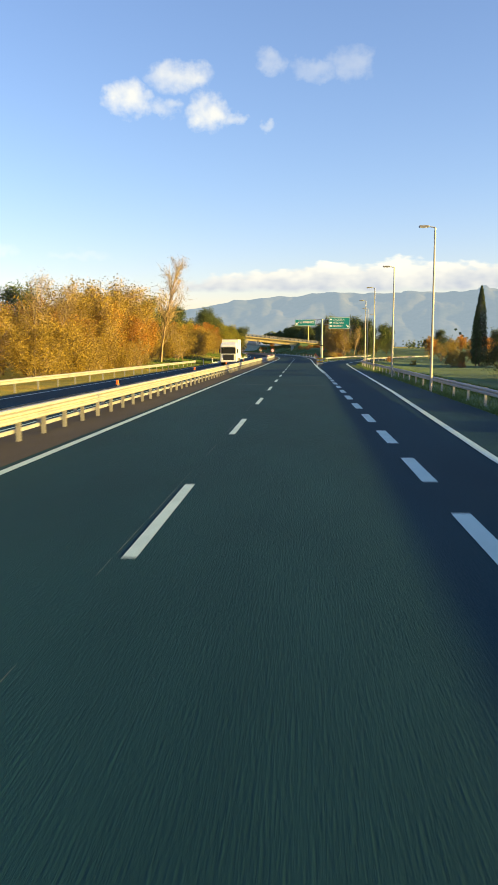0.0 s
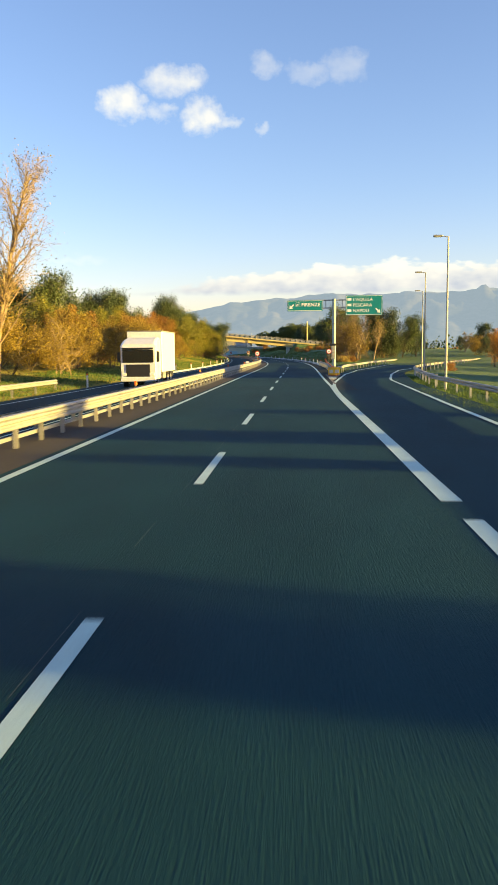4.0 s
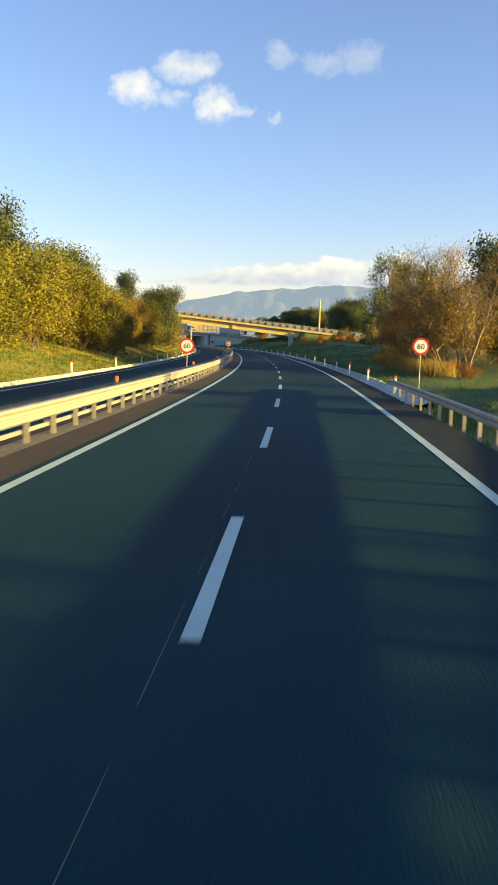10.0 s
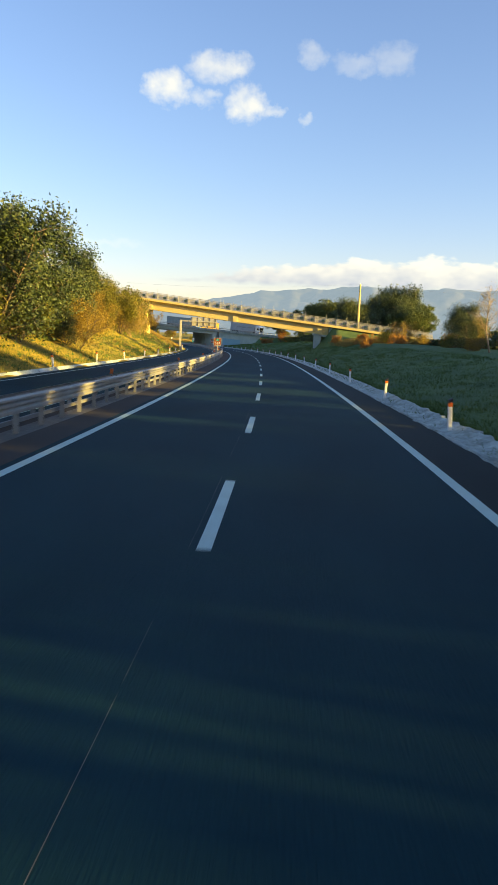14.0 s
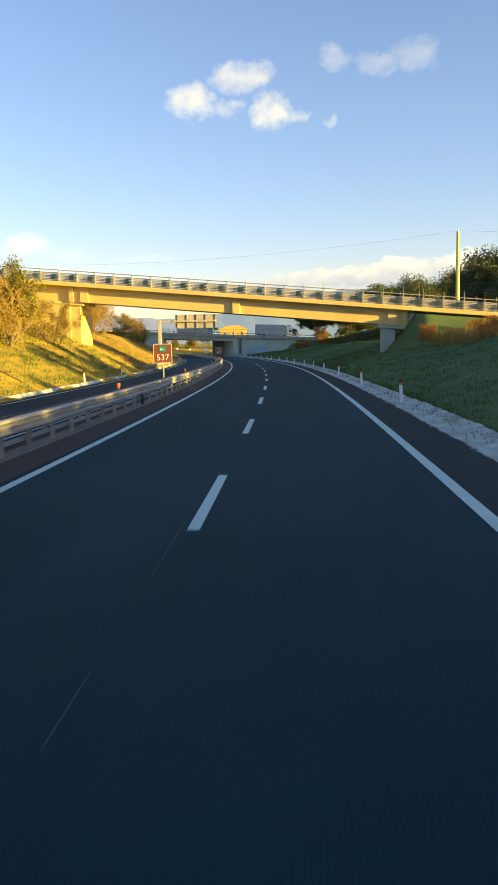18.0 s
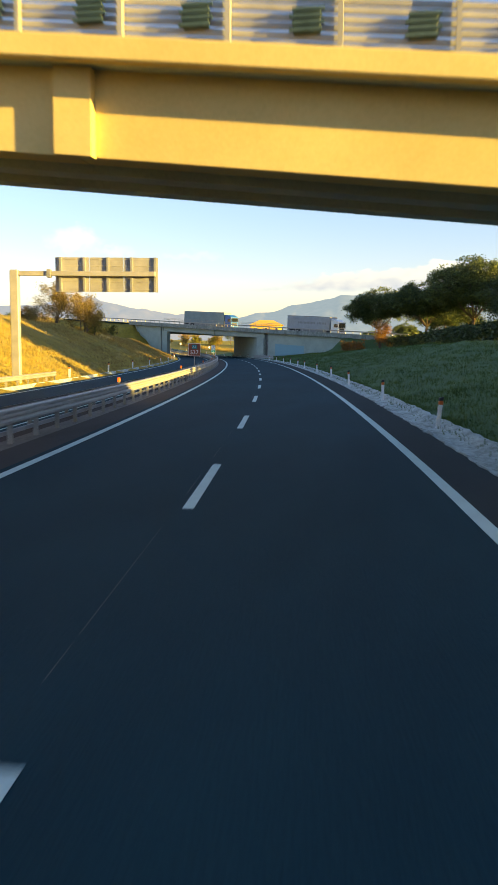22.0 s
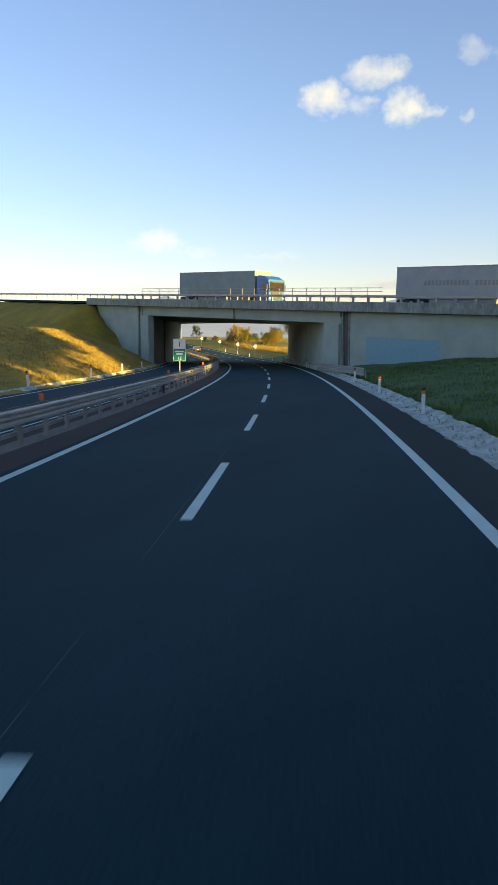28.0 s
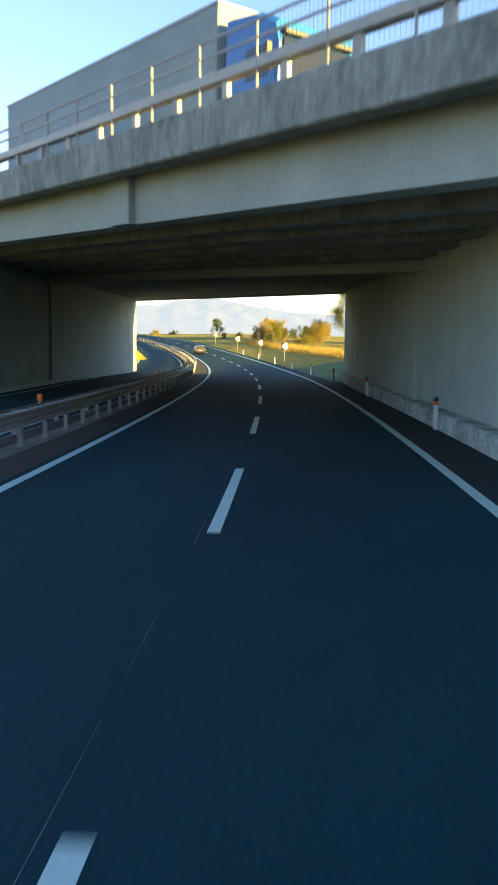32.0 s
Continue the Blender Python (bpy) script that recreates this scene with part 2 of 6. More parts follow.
PAINT = mat("road_paint", (0.34, 0.45, 0.40), (0.58, 0.74, 0.66), 1.5, 45, 0.6, 0.3, mix_fine=0.6)
GRASS = mat("grass", (0.030, 0.078, 0.024), (0.115, 0.18, 0.042), 0.25, 7, 0.95, 1.0, mix_fine=0.5, depth=0.15, contrast=1.2)
# two bank grasses with golden sunlight mixed into the colour
GRASS_PALE = mat("yellow_green_grass", (0.125, 0.125, 0.012), (0.38, 0.305, 0.028), 0.3, 7, 0.95, 1.0, mix_fine=0.5, depth=0.15, contrast=1.2)
GRASS_SUNLIT = mat("sunlit_golden_grass", (0.15, 0.125, 0.013), (0.45, 0.315, 0.030), 0.35, 7, 0.95, 1.0, mix_fine=0.5, depth=0.15, contrast=1.3)
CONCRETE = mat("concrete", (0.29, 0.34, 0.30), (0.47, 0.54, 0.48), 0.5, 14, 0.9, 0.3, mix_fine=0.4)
# concrete with the low sun's yellow mixed into its colour
CONCRETE_SUNLIT = mat("sunlit_concrete", (0.50, 0.385, 0.14), (0.68, 0.54, 0.23), 0.3, 10, 0.85, 0.2, mix_fine=0.3)
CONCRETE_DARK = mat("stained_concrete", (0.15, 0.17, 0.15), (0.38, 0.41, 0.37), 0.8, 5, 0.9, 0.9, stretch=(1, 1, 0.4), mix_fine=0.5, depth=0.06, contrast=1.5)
CONCRETE_STREAKED = mat("dark_streaked_concrete", (0.05, 0.05, 0.045), (0.20, 0.19, 0.17), 0.9, 8, 0.85, 0.4, stretch=(1, 1, 0.2))
KERB = mat("kerb_concrete", (0.17, 0.19, 0.16), (0.60, 0.66, 0.59), 0.9, 7, 0.95, 0.8, mix_fine=0.5, depth=0.05, contrast=1.6)
STEEL = mat("galvanised_steel", (0.27, 0.265, 0.24), (0.44, 0.42, 0.37), 1.2, 25, 0.55, 0.08, 0.3, vary=0.25)
STEEL_DARK = mat("weathered_steel", (0.20, 0.20, 0.20), (0.36, 0.36, 0.35), 1.5, 25, 0.6, 0.1, 0.4)
SPACER = mat("dark_ribbed_plastic", (0.015, 0.04, 0.05), (0.05, 0.09, 0.10), 2, 12, 0.6, 0.3)
GREEN = plain("sign_green", (0.003, 0.20, 0.215), 0.4)
BROWN = plain("sign_brown", (0.22, 0.06, 0.025), 0.45)
WHITE = plain("white_enamel", (0.78, 0.78, 0.76), 0.45)
RED = plain("signal_red", (0.55, 0.03, 0.03), 0.45)
ORANGE = plain("orange_plastic", (0.75, 0.16, 0.02), 0.45)
BLACK = plain("black_plastic", (0.02, 0.02, 0.022), 0.5)
YELLOW = mat("yellow_plastic", (0.62, 0.38, 0.01), (0.85, 0.58, 0.03), 2, 20, 0.5, 0.1)
PANEL_WORN = mat("worn_white_sheeting", (0.38, 0.36, 0.30), (0.62, 0.60, 0.54), 4, 25, 0.6, 0.15)
BARK = mat("bark", (0.07, 0.05, 0.035), (0.18, 0.135, 0.09), 3, 25, 0.95, 0.6, stretch=(1, 1, 0.3))
TWIG = mat("twigs", (0.15, 0.105, 0.06), (0.33, 0.24, 0.14), 2, 20, 0.9, 0.1, island=0.3)
LEAF_RUST = mat("rust_leaves", (0.19, 0.08, 0.012), (0.42, 0.20, 0.028), 0.5, 6, 0.7, 0, island=0.5, vary=0.3, translucent=0.25)
LEAF_GOLD = mat("golden_leaves", (0.14, 0.095, 0.015), (0.36, 0.25, 0.036), 0.5, 6, 0.7, 0, island=0.5, vary=0.3, translucent=0.25)
LEAF_OLIVE = mat("yellow_green_leaves", (0.065, 0.078, 0.010), (0.25, 0.225, 0.024), 0.4, 6, 0.7, 0, island=0.5, vary=0.3, translucent=0.25)
LEAF_DARK = mat("dark_green_leaves", (0.02, 0.04, 0.013), (0.085, 0.11, 0.028), 0.5, 6, 0.6, 0, island=0.5, vary=0.25, translucent=0.12)
LEAF_PINE = mat("pine_needles", (0.02, 0.045, 0.012), (0.13, 0.155, 0.03), 0.6, 6, 0.65, 0, island=0.5, vary=0.2, translucent=0.12)
DRY = mat("dry_grass", (0.18, 0.12, 0.028), (0.40, 0.29, 0.085), 0.6, 6, 0.9, 0, island=0.4, vary=0.2, translucent=0.2)
BLADE = mat("grass_blades", (0.032, 0.08, 0.018), (0.13, 0.185, 0.036), 0.5, 6, 0.8, 0, island=0.35, translucent=0.25)
# both hill materials carry their aerial haze as a bluish glow
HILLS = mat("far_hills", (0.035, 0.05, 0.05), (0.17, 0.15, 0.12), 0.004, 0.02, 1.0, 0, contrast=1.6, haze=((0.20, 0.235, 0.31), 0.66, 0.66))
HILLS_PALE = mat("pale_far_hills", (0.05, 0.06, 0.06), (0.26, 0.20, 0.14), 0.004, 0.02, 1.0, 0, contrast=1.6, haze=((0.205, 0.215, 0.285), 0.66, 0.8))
WHITE_BODY = plain("white_paint", (0.75, 0.75, 0.73), 0.3)
GREY_BODY = plain("dark_grey_paint", (0.10, 0.095, 0.09), 0.25, 0.3)
BLUE_BODY = plain("blue_paint", (0.02, 0.13, 0.42), 0.3)
TRAILER_GREY = mat("grey_tarpaulin", (0.28, 0.30, 0.31), (0.42, 0.44, 0.45), 0.7, 8, 0.6, 0.1)
TRAILER_TEAL = mat("grey_green_tarpaulin", (0.17, 0.23, 0.24), (0.26, 0.34, 0.35), 0.7, 8, 0.6, 0.1)
GLASS = plain("dark_glass", (0.012, 0.015, 0.018), 0.12)
TYRE = plain("rubber", (0.018, 0.018, 0.018), 0.8)
YELLOW_WALL = mat("ochre_plaster", (0.60, 0.36, 0.06), (0.75, 0.47, 0.09), 0.3, 5, 0.85, 0.1)
PALE_BLUE = plain("pale_blue_patch", (0.25, 0.42, 0.48), 0.8)


# ---- mesh helpers ----
def mesh_object(name, bm, material, parent=None, label=""):
    me = bpy.data.meshes.new(name)
    bm.to_mesh(me)
    bm.free()
    me.materials.append(material)
    ob = new(name, me)
    if parent is not None:
        ob.parent = parent
    if label:
        ob["label"] = label
    return ob


part = mesh_object


def raw_object(name, verts, faces, material, parent=None, smooth=False):
    me = bpy.data.meshes.new(name)
    me.from_pydata([tuple(v) for v in verts], [], faces)
    me.materials.append(material)
    if smooth:
        me.polygons.foreach_set("use_smooth", [True] * len(me.polygons))
    ob = new(name, me)
    if parent is not None:
        ob.parent = parent
    return ob


def thing(name, m, label, category, group="", kind=""):
    ob = new(name)
    ob.matrix_world = m
    return tagged(ob, label, category, group, kind)


def box(bm, x0, x1, y0, y1, z0, z1, bevel=0.0):
    vs = [bm.verts.new((x, y, z)) for x in (x0, x1) for y in (y0, y1) for z in (z0, z1)]
    fs = [bm.faces.new([vs[i] for i in q]) for q in ((0, 1, 3, 2), (4, 6, 7, 5), (0, 4, 5, 1), (2, 3, 7, 6), (0, 2, 6, 4), (1, 5, 7, 3))]
    if bevel:
        edges = list({e for f in fs for e in f.edges})
        bmesh.ops.bevel(bm, geom=edges, offset=bevel, segments=1, affect="EDGES")
    return bm


def boxed(x0, x1, y0, y1, z0, z1, bevel=0.0):
    return box(bmesh.new(), x0, x1, y0, y1, z0, z1, bevel)


def tube(bm, p, q, r0, r1, sides=8, caps=True):
    p, q = Vector(p), Vector(q)
    d = (q - p).normalized()
    u = d.orthogonal().normalized()
    v = d.cross(u)
    rings = []
    for c, r in ((p, r0), (q, r1)):
        rings.append([bm.verts.new(c + r * (math.cos(2 * math.pi * k / sides) * u + math.sin(2 * math.pi * k / sides) * v)) for k in range(sides)])
    for k in range(sides):
        bm.faces.new((rings[0][k], rings[0][(k + 1) % sides], rings[1][(k + 1) % sides], rings[1][k]))
    if caps:
        bm.faces.new(rings[0][::-1])
        bm.faces.new(rings[1])
    return bm


def tubed(p, q, r0, r1=None, sides=10):
    return tube(bmesh.new(), p, q, r0, r0 if r1 is None else r1, sides)


def sweep(points, profile, closed=True):
    """Profile (across, up) carried along road places (s, off, z)."""
    verts, faces, n = [], [], len(profile)
    for s, off, z in points:
        a = heading(s)
        base = on_road(s, off, z)
        for across, up in profile:
            verts.append((base.x + across * math.cos(a), base.y + across * math.sin(a), base.z + up))
    for i in range(len(points) - 1):
        for k in range(n if closed else n - 1):
            a, b = i * n + k, i * n + (k + 1) % n
            faces.append((a, b, b + n, a + n))
    if closed:
        faces.append(tuple(range(n))[::-1])
        faces.append(tuple(range((len(points) - 1) * n, len(points) * n)))
    return verts, faces


def along(s0, s1, off, z=0.0, step=4.0):
    n = max(1, int(math.ceil((s1 - s0) / step)))
    pick = off if callable(off) else (lambda s: off)
    return [(s0 + (s1 - s0) * k / n, pick(s0 + (s1 - s0) * k / n), z) for k in range(n + 1)]


def ribbon(name, s0, s1, left, right, z, material, parent=None, step=4.0, thick=0.0):
    """A strip of road surface between two offsets."""
    lf = left if callable(left) else (lambda s: left)
    rt = right if callable(right) else (lambda s: right)
    n = max(1, int(math.ceil((s1 - s0) / step)))
    verts, faces = [], []
    for k in range(n + 1):
        s = s0 + (s1 - s0) * k / n
        verts += [on_road(s, lf(s), z), on_road(s, rt(s), z)]
    for k in range(n):
        faces.append((2 * k, 2 * k + 1, 2 * k + 3, 2 * k + 2))
    return raw_object(name, verts, faces, material, parent)


# ---- ground ----
def right_top(s):
    return np.interp(s, [-200, 150, 200, 235, 270, 310, 360, 400, 460, 530, 575, 620, 660, 720], [-0.6, -0.6, -0.3, 0.5, 1.5, 2.5, 2.9, 3.0, 3.1, 1.9, 1.3, 1.3, 1.2, 0.6])


def left_top(s):
    return np.interp(s, [-200, 90, 130, 180, 260, 330, 390, 440, 480, 540, 590, 640, 680, 750], [-0.4, -0.4, 0.6, 1.6, 3.0, 4.6, 5.6, 5.4, 5.2, 4.3, 4.6, 3.0, 1.5, 0.6])


LEFT_TOE, RIGHT_TOE = -13.3, 6.5


def smooth_step(x):
    x = np.clip(x, 0, 1)
    return x * x * (3 - 2 * x)


def toe_right(s):
    return np.interp(s, [-200, 0, 60, 100, 130, 153, 169, 201, 215, 230], [10.5, 10.5, 10.8, 11.2, 12.5, 15, 18, 24, 12.0, 6.5])


def ground_height(s, off):
    s, off = np.asarray(s, float), np.asarray(off, float)
    right = right_top(s) * np.clip((off - toe_right(s)) / np.interp(s, [0, 230, 300, 400], [6, 12, 12, 10.5]), 0, 1)
    left = left_top(s) * np.clip((LEFT_TOE - off) / 11.0, 0, 1)
    far = np.clip((np.abs(off) - 60) / 200, 0, 1)
    z = np.where(off > 0, right, left) * (1 - 0.7 * far)
    return z + rise(s) - np.where((off > LEFT_TOE - 0.5) & (off < toe_right(s)), 0.22, 0.0)


def frame_of(a, b):
    """Local frame of a bridge: x along its face from a to b, y away from the near side, z up."""
    a, b = Vector(a), Vector(b)
    x = Vector((b.x - a.x, b.y - a.y, 0)).normalized()
    m = Matrix.Identity(4)
    m.col[0][:3], m.col[1][:3], m.col[3][:3] = x, (-x.y, x.x, 0), (a.x, a.y, 0)
    return m


OVER_A, OVER_B, OVER_SLOPE, OVER_TOP, OVER_DEEP = (-38.2, 397.9, 0), (-4.0, 398.6, 0), -0.100, 9.54, 4.4
UNDER_A, UNDER_B, UNDER_SLOPE, UNDER_TOP, UNDER_DEEP = (-80.2, 590.6, 0), (-48.4, 570.0, 0), -0.052, 8.15, 28.0


def embankment(xs, ys, a, b, slope, top, deep, left_x, left_z, right_x, right_z, skew=0.0):
    """Height of the earth ramps that carry a bridge's road beyond its ends."""
    m = frame_of(a, b)
    ux, uy = m.col[0][0], m.col[0][1]
    dx, dy = xs - a[0], ys - a[1]
    lx, ly = dx * ux + dy * uy, -dx * uy + dy * ux
    full = top - 0.1 + slope * lx
    lx = lx - skew * np.clip(ly, 0, deep)
    h = np.where(lx < 10, np.interp(-lx, left_x, left_z), np.interp(lx, right_x, right_z))
    crest = np.minimum(full, h)
    out = np.maximum(np.maximum(-1.5 - ly, ly - deep - 1.5), 0)
    reach = np.maximum(np.abs(lx) - 160, 0)
    return crest - out / 1.7 - reach / 8


def ground_at(s, off):
    return float(ground_height(np.array([s]), np.array([off]))[0])


def build_ground():
    xs = np.concatenate([[-4900, -3000, -1800, -1100, -700, -450, -330, -260, -210, -180], np.arange(-162, 61, 1.6), [68, 80, 95, 120, 160, 230, 350, 600, 1000, 1800, 3000, 4900]])
    ys = np.concatenate([[-4900, -3000, -1500, -700, -350, -200, -150], np.arange(-120, 741, 3.0), [760, 790, 830, 880, 950, 1050, 1200, 1500, 2100, 3000, 4900]])
    gx, gy = np.meshgrid(xs, ys)
    s, off = road_coords(gx.ravel(), gy.ravel())
    z = ground_height(s, off)
    wild = (np.abs(off) > 16) | (s > 990)
    bumps = np.array([noise.noise((x * 0.07, y * 0.07, 0)) for x, y in zip(gx.ravel(), gy.ravel())])
    z = z + np.where(wild, bumps * 0.35, np.where((off > 8) | (off < -15), bumps * 0.12, 0))
    z = np.where(s < -195, -0.4, np.where(s > 985, 5.6, z))
    span_a, span_b = (Vector(OVER_B) - Vector(OVER_A)).length, (Vector(UNDER_B) - Vector(UNDER_A)).length
    ramps = np.maximum(embankment(gx.ravel(), gy.ravel(), OVER_A, OVER_B, OVER_SLOPE, OVER_TOP, OVER_DEEP, [0.5, 3, 13], [-9, 3.6, 20], [span_a - 1.2, span_a - 0.1, span_a + 8.5], [-9, 2.6, 20]),
                       embankment(gx.ravel(), gy.ravel(), UNDER_A, UNDER_B, UNDER_SLOPE, UNDER_TOP, UNDER_DEEP, [-1.2, 0.4, 11.5, 13], [-9, -0.4, 8.6, 30], [span_b + 1.5, span_b + 2, span_b + 23, span_b + 27], [-9, 0.6, 1.8, 20], -1.386))
    m = frame_of(UNDER_A, UNDER_B)
    dx, dy = gx.ravel() - UNDER_A[0], gy.ravel() - UNDER_A[1]
    lx, ly = dx * m.col[0][0] + dy * m.col[0][1], -dx * m.col[0][1] + dy * m.col[0][0]
    inside = (ly > -1.5) & (ly < 46) & (lx > 1.0 - 1.118 * ly) & (lx < 38.2 - 1.232 * ly)
    z = np.where((off < LEFT_TOE - 0.5) | (off > toe_right(s)), np.maximum(z, ramps), z)
    z = np.where(inside, np.minimum(z, -0.12), z)
    nx, ny = len(xs), len(ys)
    faces = [(j * nx + i, j * nx + i + 1, (j + 1) * nx + i + 1, (j + 1) * nx + i) for j in range(ny - 1) for i in range(nx - 1)]
    g = raw_object("ground", np.stack([gx.ravel(), gy.ravel(), z], 1).tolist(), faces, GRASS, smooth=True)
    g.data.materials.append(GRASS_PALE)
    g.data.materials.append(GRASS_SUNLIT)
    corner = np.array([f[0] for f in faces])
    # the opposite bank takes the sun-coloured grasses, the near verge stays green
    left = (off[corner] < LEFT_TOE) & (off[corner] > -70)
    dry = (s[corner] > 235 + 12 * bumps[corner]) | (bumps[corner] > 0.35)
    g.data.polygons.foreach_set("material_index", np.where(left, np.where(dry, 2, 1), np.where(s[corner] > 655, 1, 0)).astype(np.int32))
    tagged(g, "sloping green and yellow grass verges and fields", "ground", kind="structure")


build_ground()

# ---- road surfaces and paint ----
END = 980.0
road = ribbon("road", -150, END, -5.6, 5.35, 0.0, ASPHALT)
tagged(road, "dark grey asphalt carriageway with white lane lines", "road", kind="structure")
edge_strip = ribbon("shoulder", 118, 640, lambda s: float(np.interp(s, [290, 400, 520], [4.04, 4.28, 4.12])), 5.4, 0.003, ASPHALT_EDGE)
tagged(edge_strip, "darker worn asphalt shoulder strip outside the edge line", "shoulder", kind="structure")
base_strip = ribbon("median_strip", 120, 640, -5.62, -5.02, 0.009, KERB_DIRTY)
tagged(base_strip, "pale dusty strip at the feet of the barrier posts", "shoulder", kind="structure")
side = ribbon("median_shoulder", -150, END, -6.35, -4.05, 0.005, ASPHALT_SIDE)
tagged(side, "worn brownish asphalt strip under the median rails", "shoulder", kind="structure")
oncoming = ribbon("oncoming_road", -150, END, -13.2, -6.3, -0.03, ASPHALT)
tagged(oncoming, "dark asphalt carriageway of the opposite direction", "road", kind="structure")
RAMP = [(20, 5.3), (60, 5.8), (100, 6.2), (130, 6.9), (153, 9.0), (169, 11.5), (201, 19.3), (240, 32), (280, 50), (320, 74)]


def ramp_off(s):
    return float(np.interp(s, [p[0] for p in RAMP], [p[1] for p in RAMP]))


ramp = ribbon("exit_ramp", -150, 315, lambda s: max(5.3, ramp_off(s) - 3.4 - 0.06 * max(0, s - 160)), lambda s: ramp_off(s) + 3.6 + 0.05 * max(0, s - 160), -0.012, ASPHALT)
tagged(ramp, "dark asphalt exit lane curving away from the road", "road", kind="structure")


def solid_line(s0, s1, off, wide, parent, z=0.006):
    pick = off if callable(off) else (lambda s: off)
    return ribbon("edge_line", s0, s1, lambda s: pick(s) - wide / 2, lambda s: pick(s) + wide / 2, z, PAINT, parent, 3.0)


solid_line(-150, END, -3.78, 0.2, road)
solid_line(126, END, lambda s: float(np.interp(s, [126, 290, 330, 400, 425, 460, 520], [3.93, 3.93, 3.98, 4.17, 4.13, 4.02, 4.0])), 0.22, road)
solid_line(-150, END, -6.8, 0.1, oncoming, -0.02)
solid_line(-150, END, -12.3, 0.15, oncoming, -0.02)
solid_line(-150, 312, lambda s: float(np.interp(s, [-150, 0, 17, 46, 75, 105, 136, 152, 169]+[p[0] for p in RAMP[6:]], [5.8, 5.9, 6.1, 7.05, 7.75, 8.4, 9.33, 11.2, 14.0]+[p[1] + 2.5 + 0.03 * (p[0] - 160) for p in RAMP[6:]])), 0.22, ramp)
solid_line(108, 312, lambda s: float(np.interp(s, [108, 116, 123, 130], [3.98, 4.02, 4.16, 4.45])) if s < 130 else ramp_off(s) - 2.45 - 0.035 * max(0, s - 160), 0.22, ramp, 0.01)
for k in range(-12, 80):
    s1 = 27.2 + 12.0 * k
    if s1 < END:
        s1 -= 1.4 if k == -1 else 0.0
        ribbon("lane_dash", s1 - (5.0 if k < 1 else 4.6 if s1 < 460 else 5.5), s1, -0.085, 0.085, 0.006, PAINT, road, 2.5)
for k in range(-20, 12):
    s0 = 14.4 + 6.0 * min(k, 5) + 5.33 * max(0, k - 5)
    ribbon("exit_dash", s0, s0 + 3.2, 4.1, 4.38, 0.006, PAINT, road, 3.2)
solid_line(81, 126, lambda s: float(np.interp(s, [81, 112, 126], [4.2, 3.95, 4.05])), 0.34, road)
def paving_joint():
    rng = random.Random(12)
    verts, faces, s = [], [], -20.0
    while s < 600:
        n, o = rng.uniform(0.4, 2.6), -0.18 + 0.02 * noise.noise((s * 0.2, 0, 0))
        b = len(verts)
        w = rng.uniform(0.0015, 0.004)
        verts += [on_road(s, o - w, 0.0045), on_road(s, o + w, 0.0045), on_road(s + n, o + w * 0.6, 0.0045), on_road(s + n, o - w * 0.6, 0.0045)]
        faces.append((b, b + 1, b + 2, b + 3))
        s += n + rng.choice((0.1, 0.3, 0.8, 2.5))
    raw_object("asphalt_joint", verts, faces, KERB_DIRTY, road)["label"] = "thin broken pale paving joint"


paving_joint()


def cross_joint(s, slant, width):
    """A dark sealed joint running unevenly across the carriageway."""
    verts, faces, n = [], [], 34
    for k in range(n + 1):
        o = -5.2 + 10.4 * k / n
        m = s + slant * o + 0.10 * noise.noise((o * 0.9, s, 0)) + 0.25 * noise.noise((o * 0.22, s, 4))
        w = width * (0.75 + 0.6 * noise.noise((o * 1.7, s, 9)))
        verts += [on_road(m - w, o, 0.005), on_road(m + w, o, 0.005)]
        if k:
            b = 2 * k
            faces.append((b - 2, b, b + 1, b - 1))
    raw_object("sealed_joint", verts, faces, JOINT_SEAL, road)["label"] = "dark bitumen-sealed joint across the lanes"


cross_joint(53.9, -0.25, 0.10)


# ---- concrete channel beside the carriageway ----
def rough_channel(s0, s1, step=0.45):
    """A worn concrete channel whose edges are broken and partly buried."""
    verts, faces = [], []
    prof = [(-0.42, -0.1), (-0.38, 0.03), (-0.1, -0.03), (0.3, 0.01), (0.6, 0.16), (0.74, 0.13), (0.78, -0.25)]
    n = int((s1 - s0) / step)
    for k in range(n + 1):
        s = s0 + (s1 - s0) * k / n
        broad = noise.noise((s * 0.33, 1.0, 0))
        for j, (a, z) in enumerate(prof):
            e = noise.noise((s * 1.7, j * 3.1, 4)) + 0.5 * noise.noise((s * 4.1, j * 2.3, 9))
            a2 = a + e * (0.16 if j in (0, 1) else 0.09) + (0.22 * max(0, broad - 0.1) if j < 3 else -0.18 * max(0, -broad - 0.1))
            verts.append(on_road(s, 5.75 + a2, z + (0.045 * e if 0 < j < 6 else 0)))
    m = len(prof)
    for k in range(n):
        for j in range(m - 1):
            a = k * m + j
            faces.append((a, a + 1, a + 1 + m, a + m))
    return verts, faces


channel = raw_object("kerb_channel", *rough_channel(206, 572), KERB)
tagged(channel, "rough pale concrete drainage kerb along the verge", "kerb", kind="structure")
left_kerb = raw_object("kerb_left", *sweep(along(138, 700, -13.25, -0.03, 3.0), [(-0.35, -0.2), (-0.35, 0.18), (-0.15, 0.2), (0.0, 0.02), (0.12, 0.0), (0.12, -0.2)]), KERB)
tagged(left_kerb, "pale concrete kerb below the grassy bank", "kerb", kind="structure")

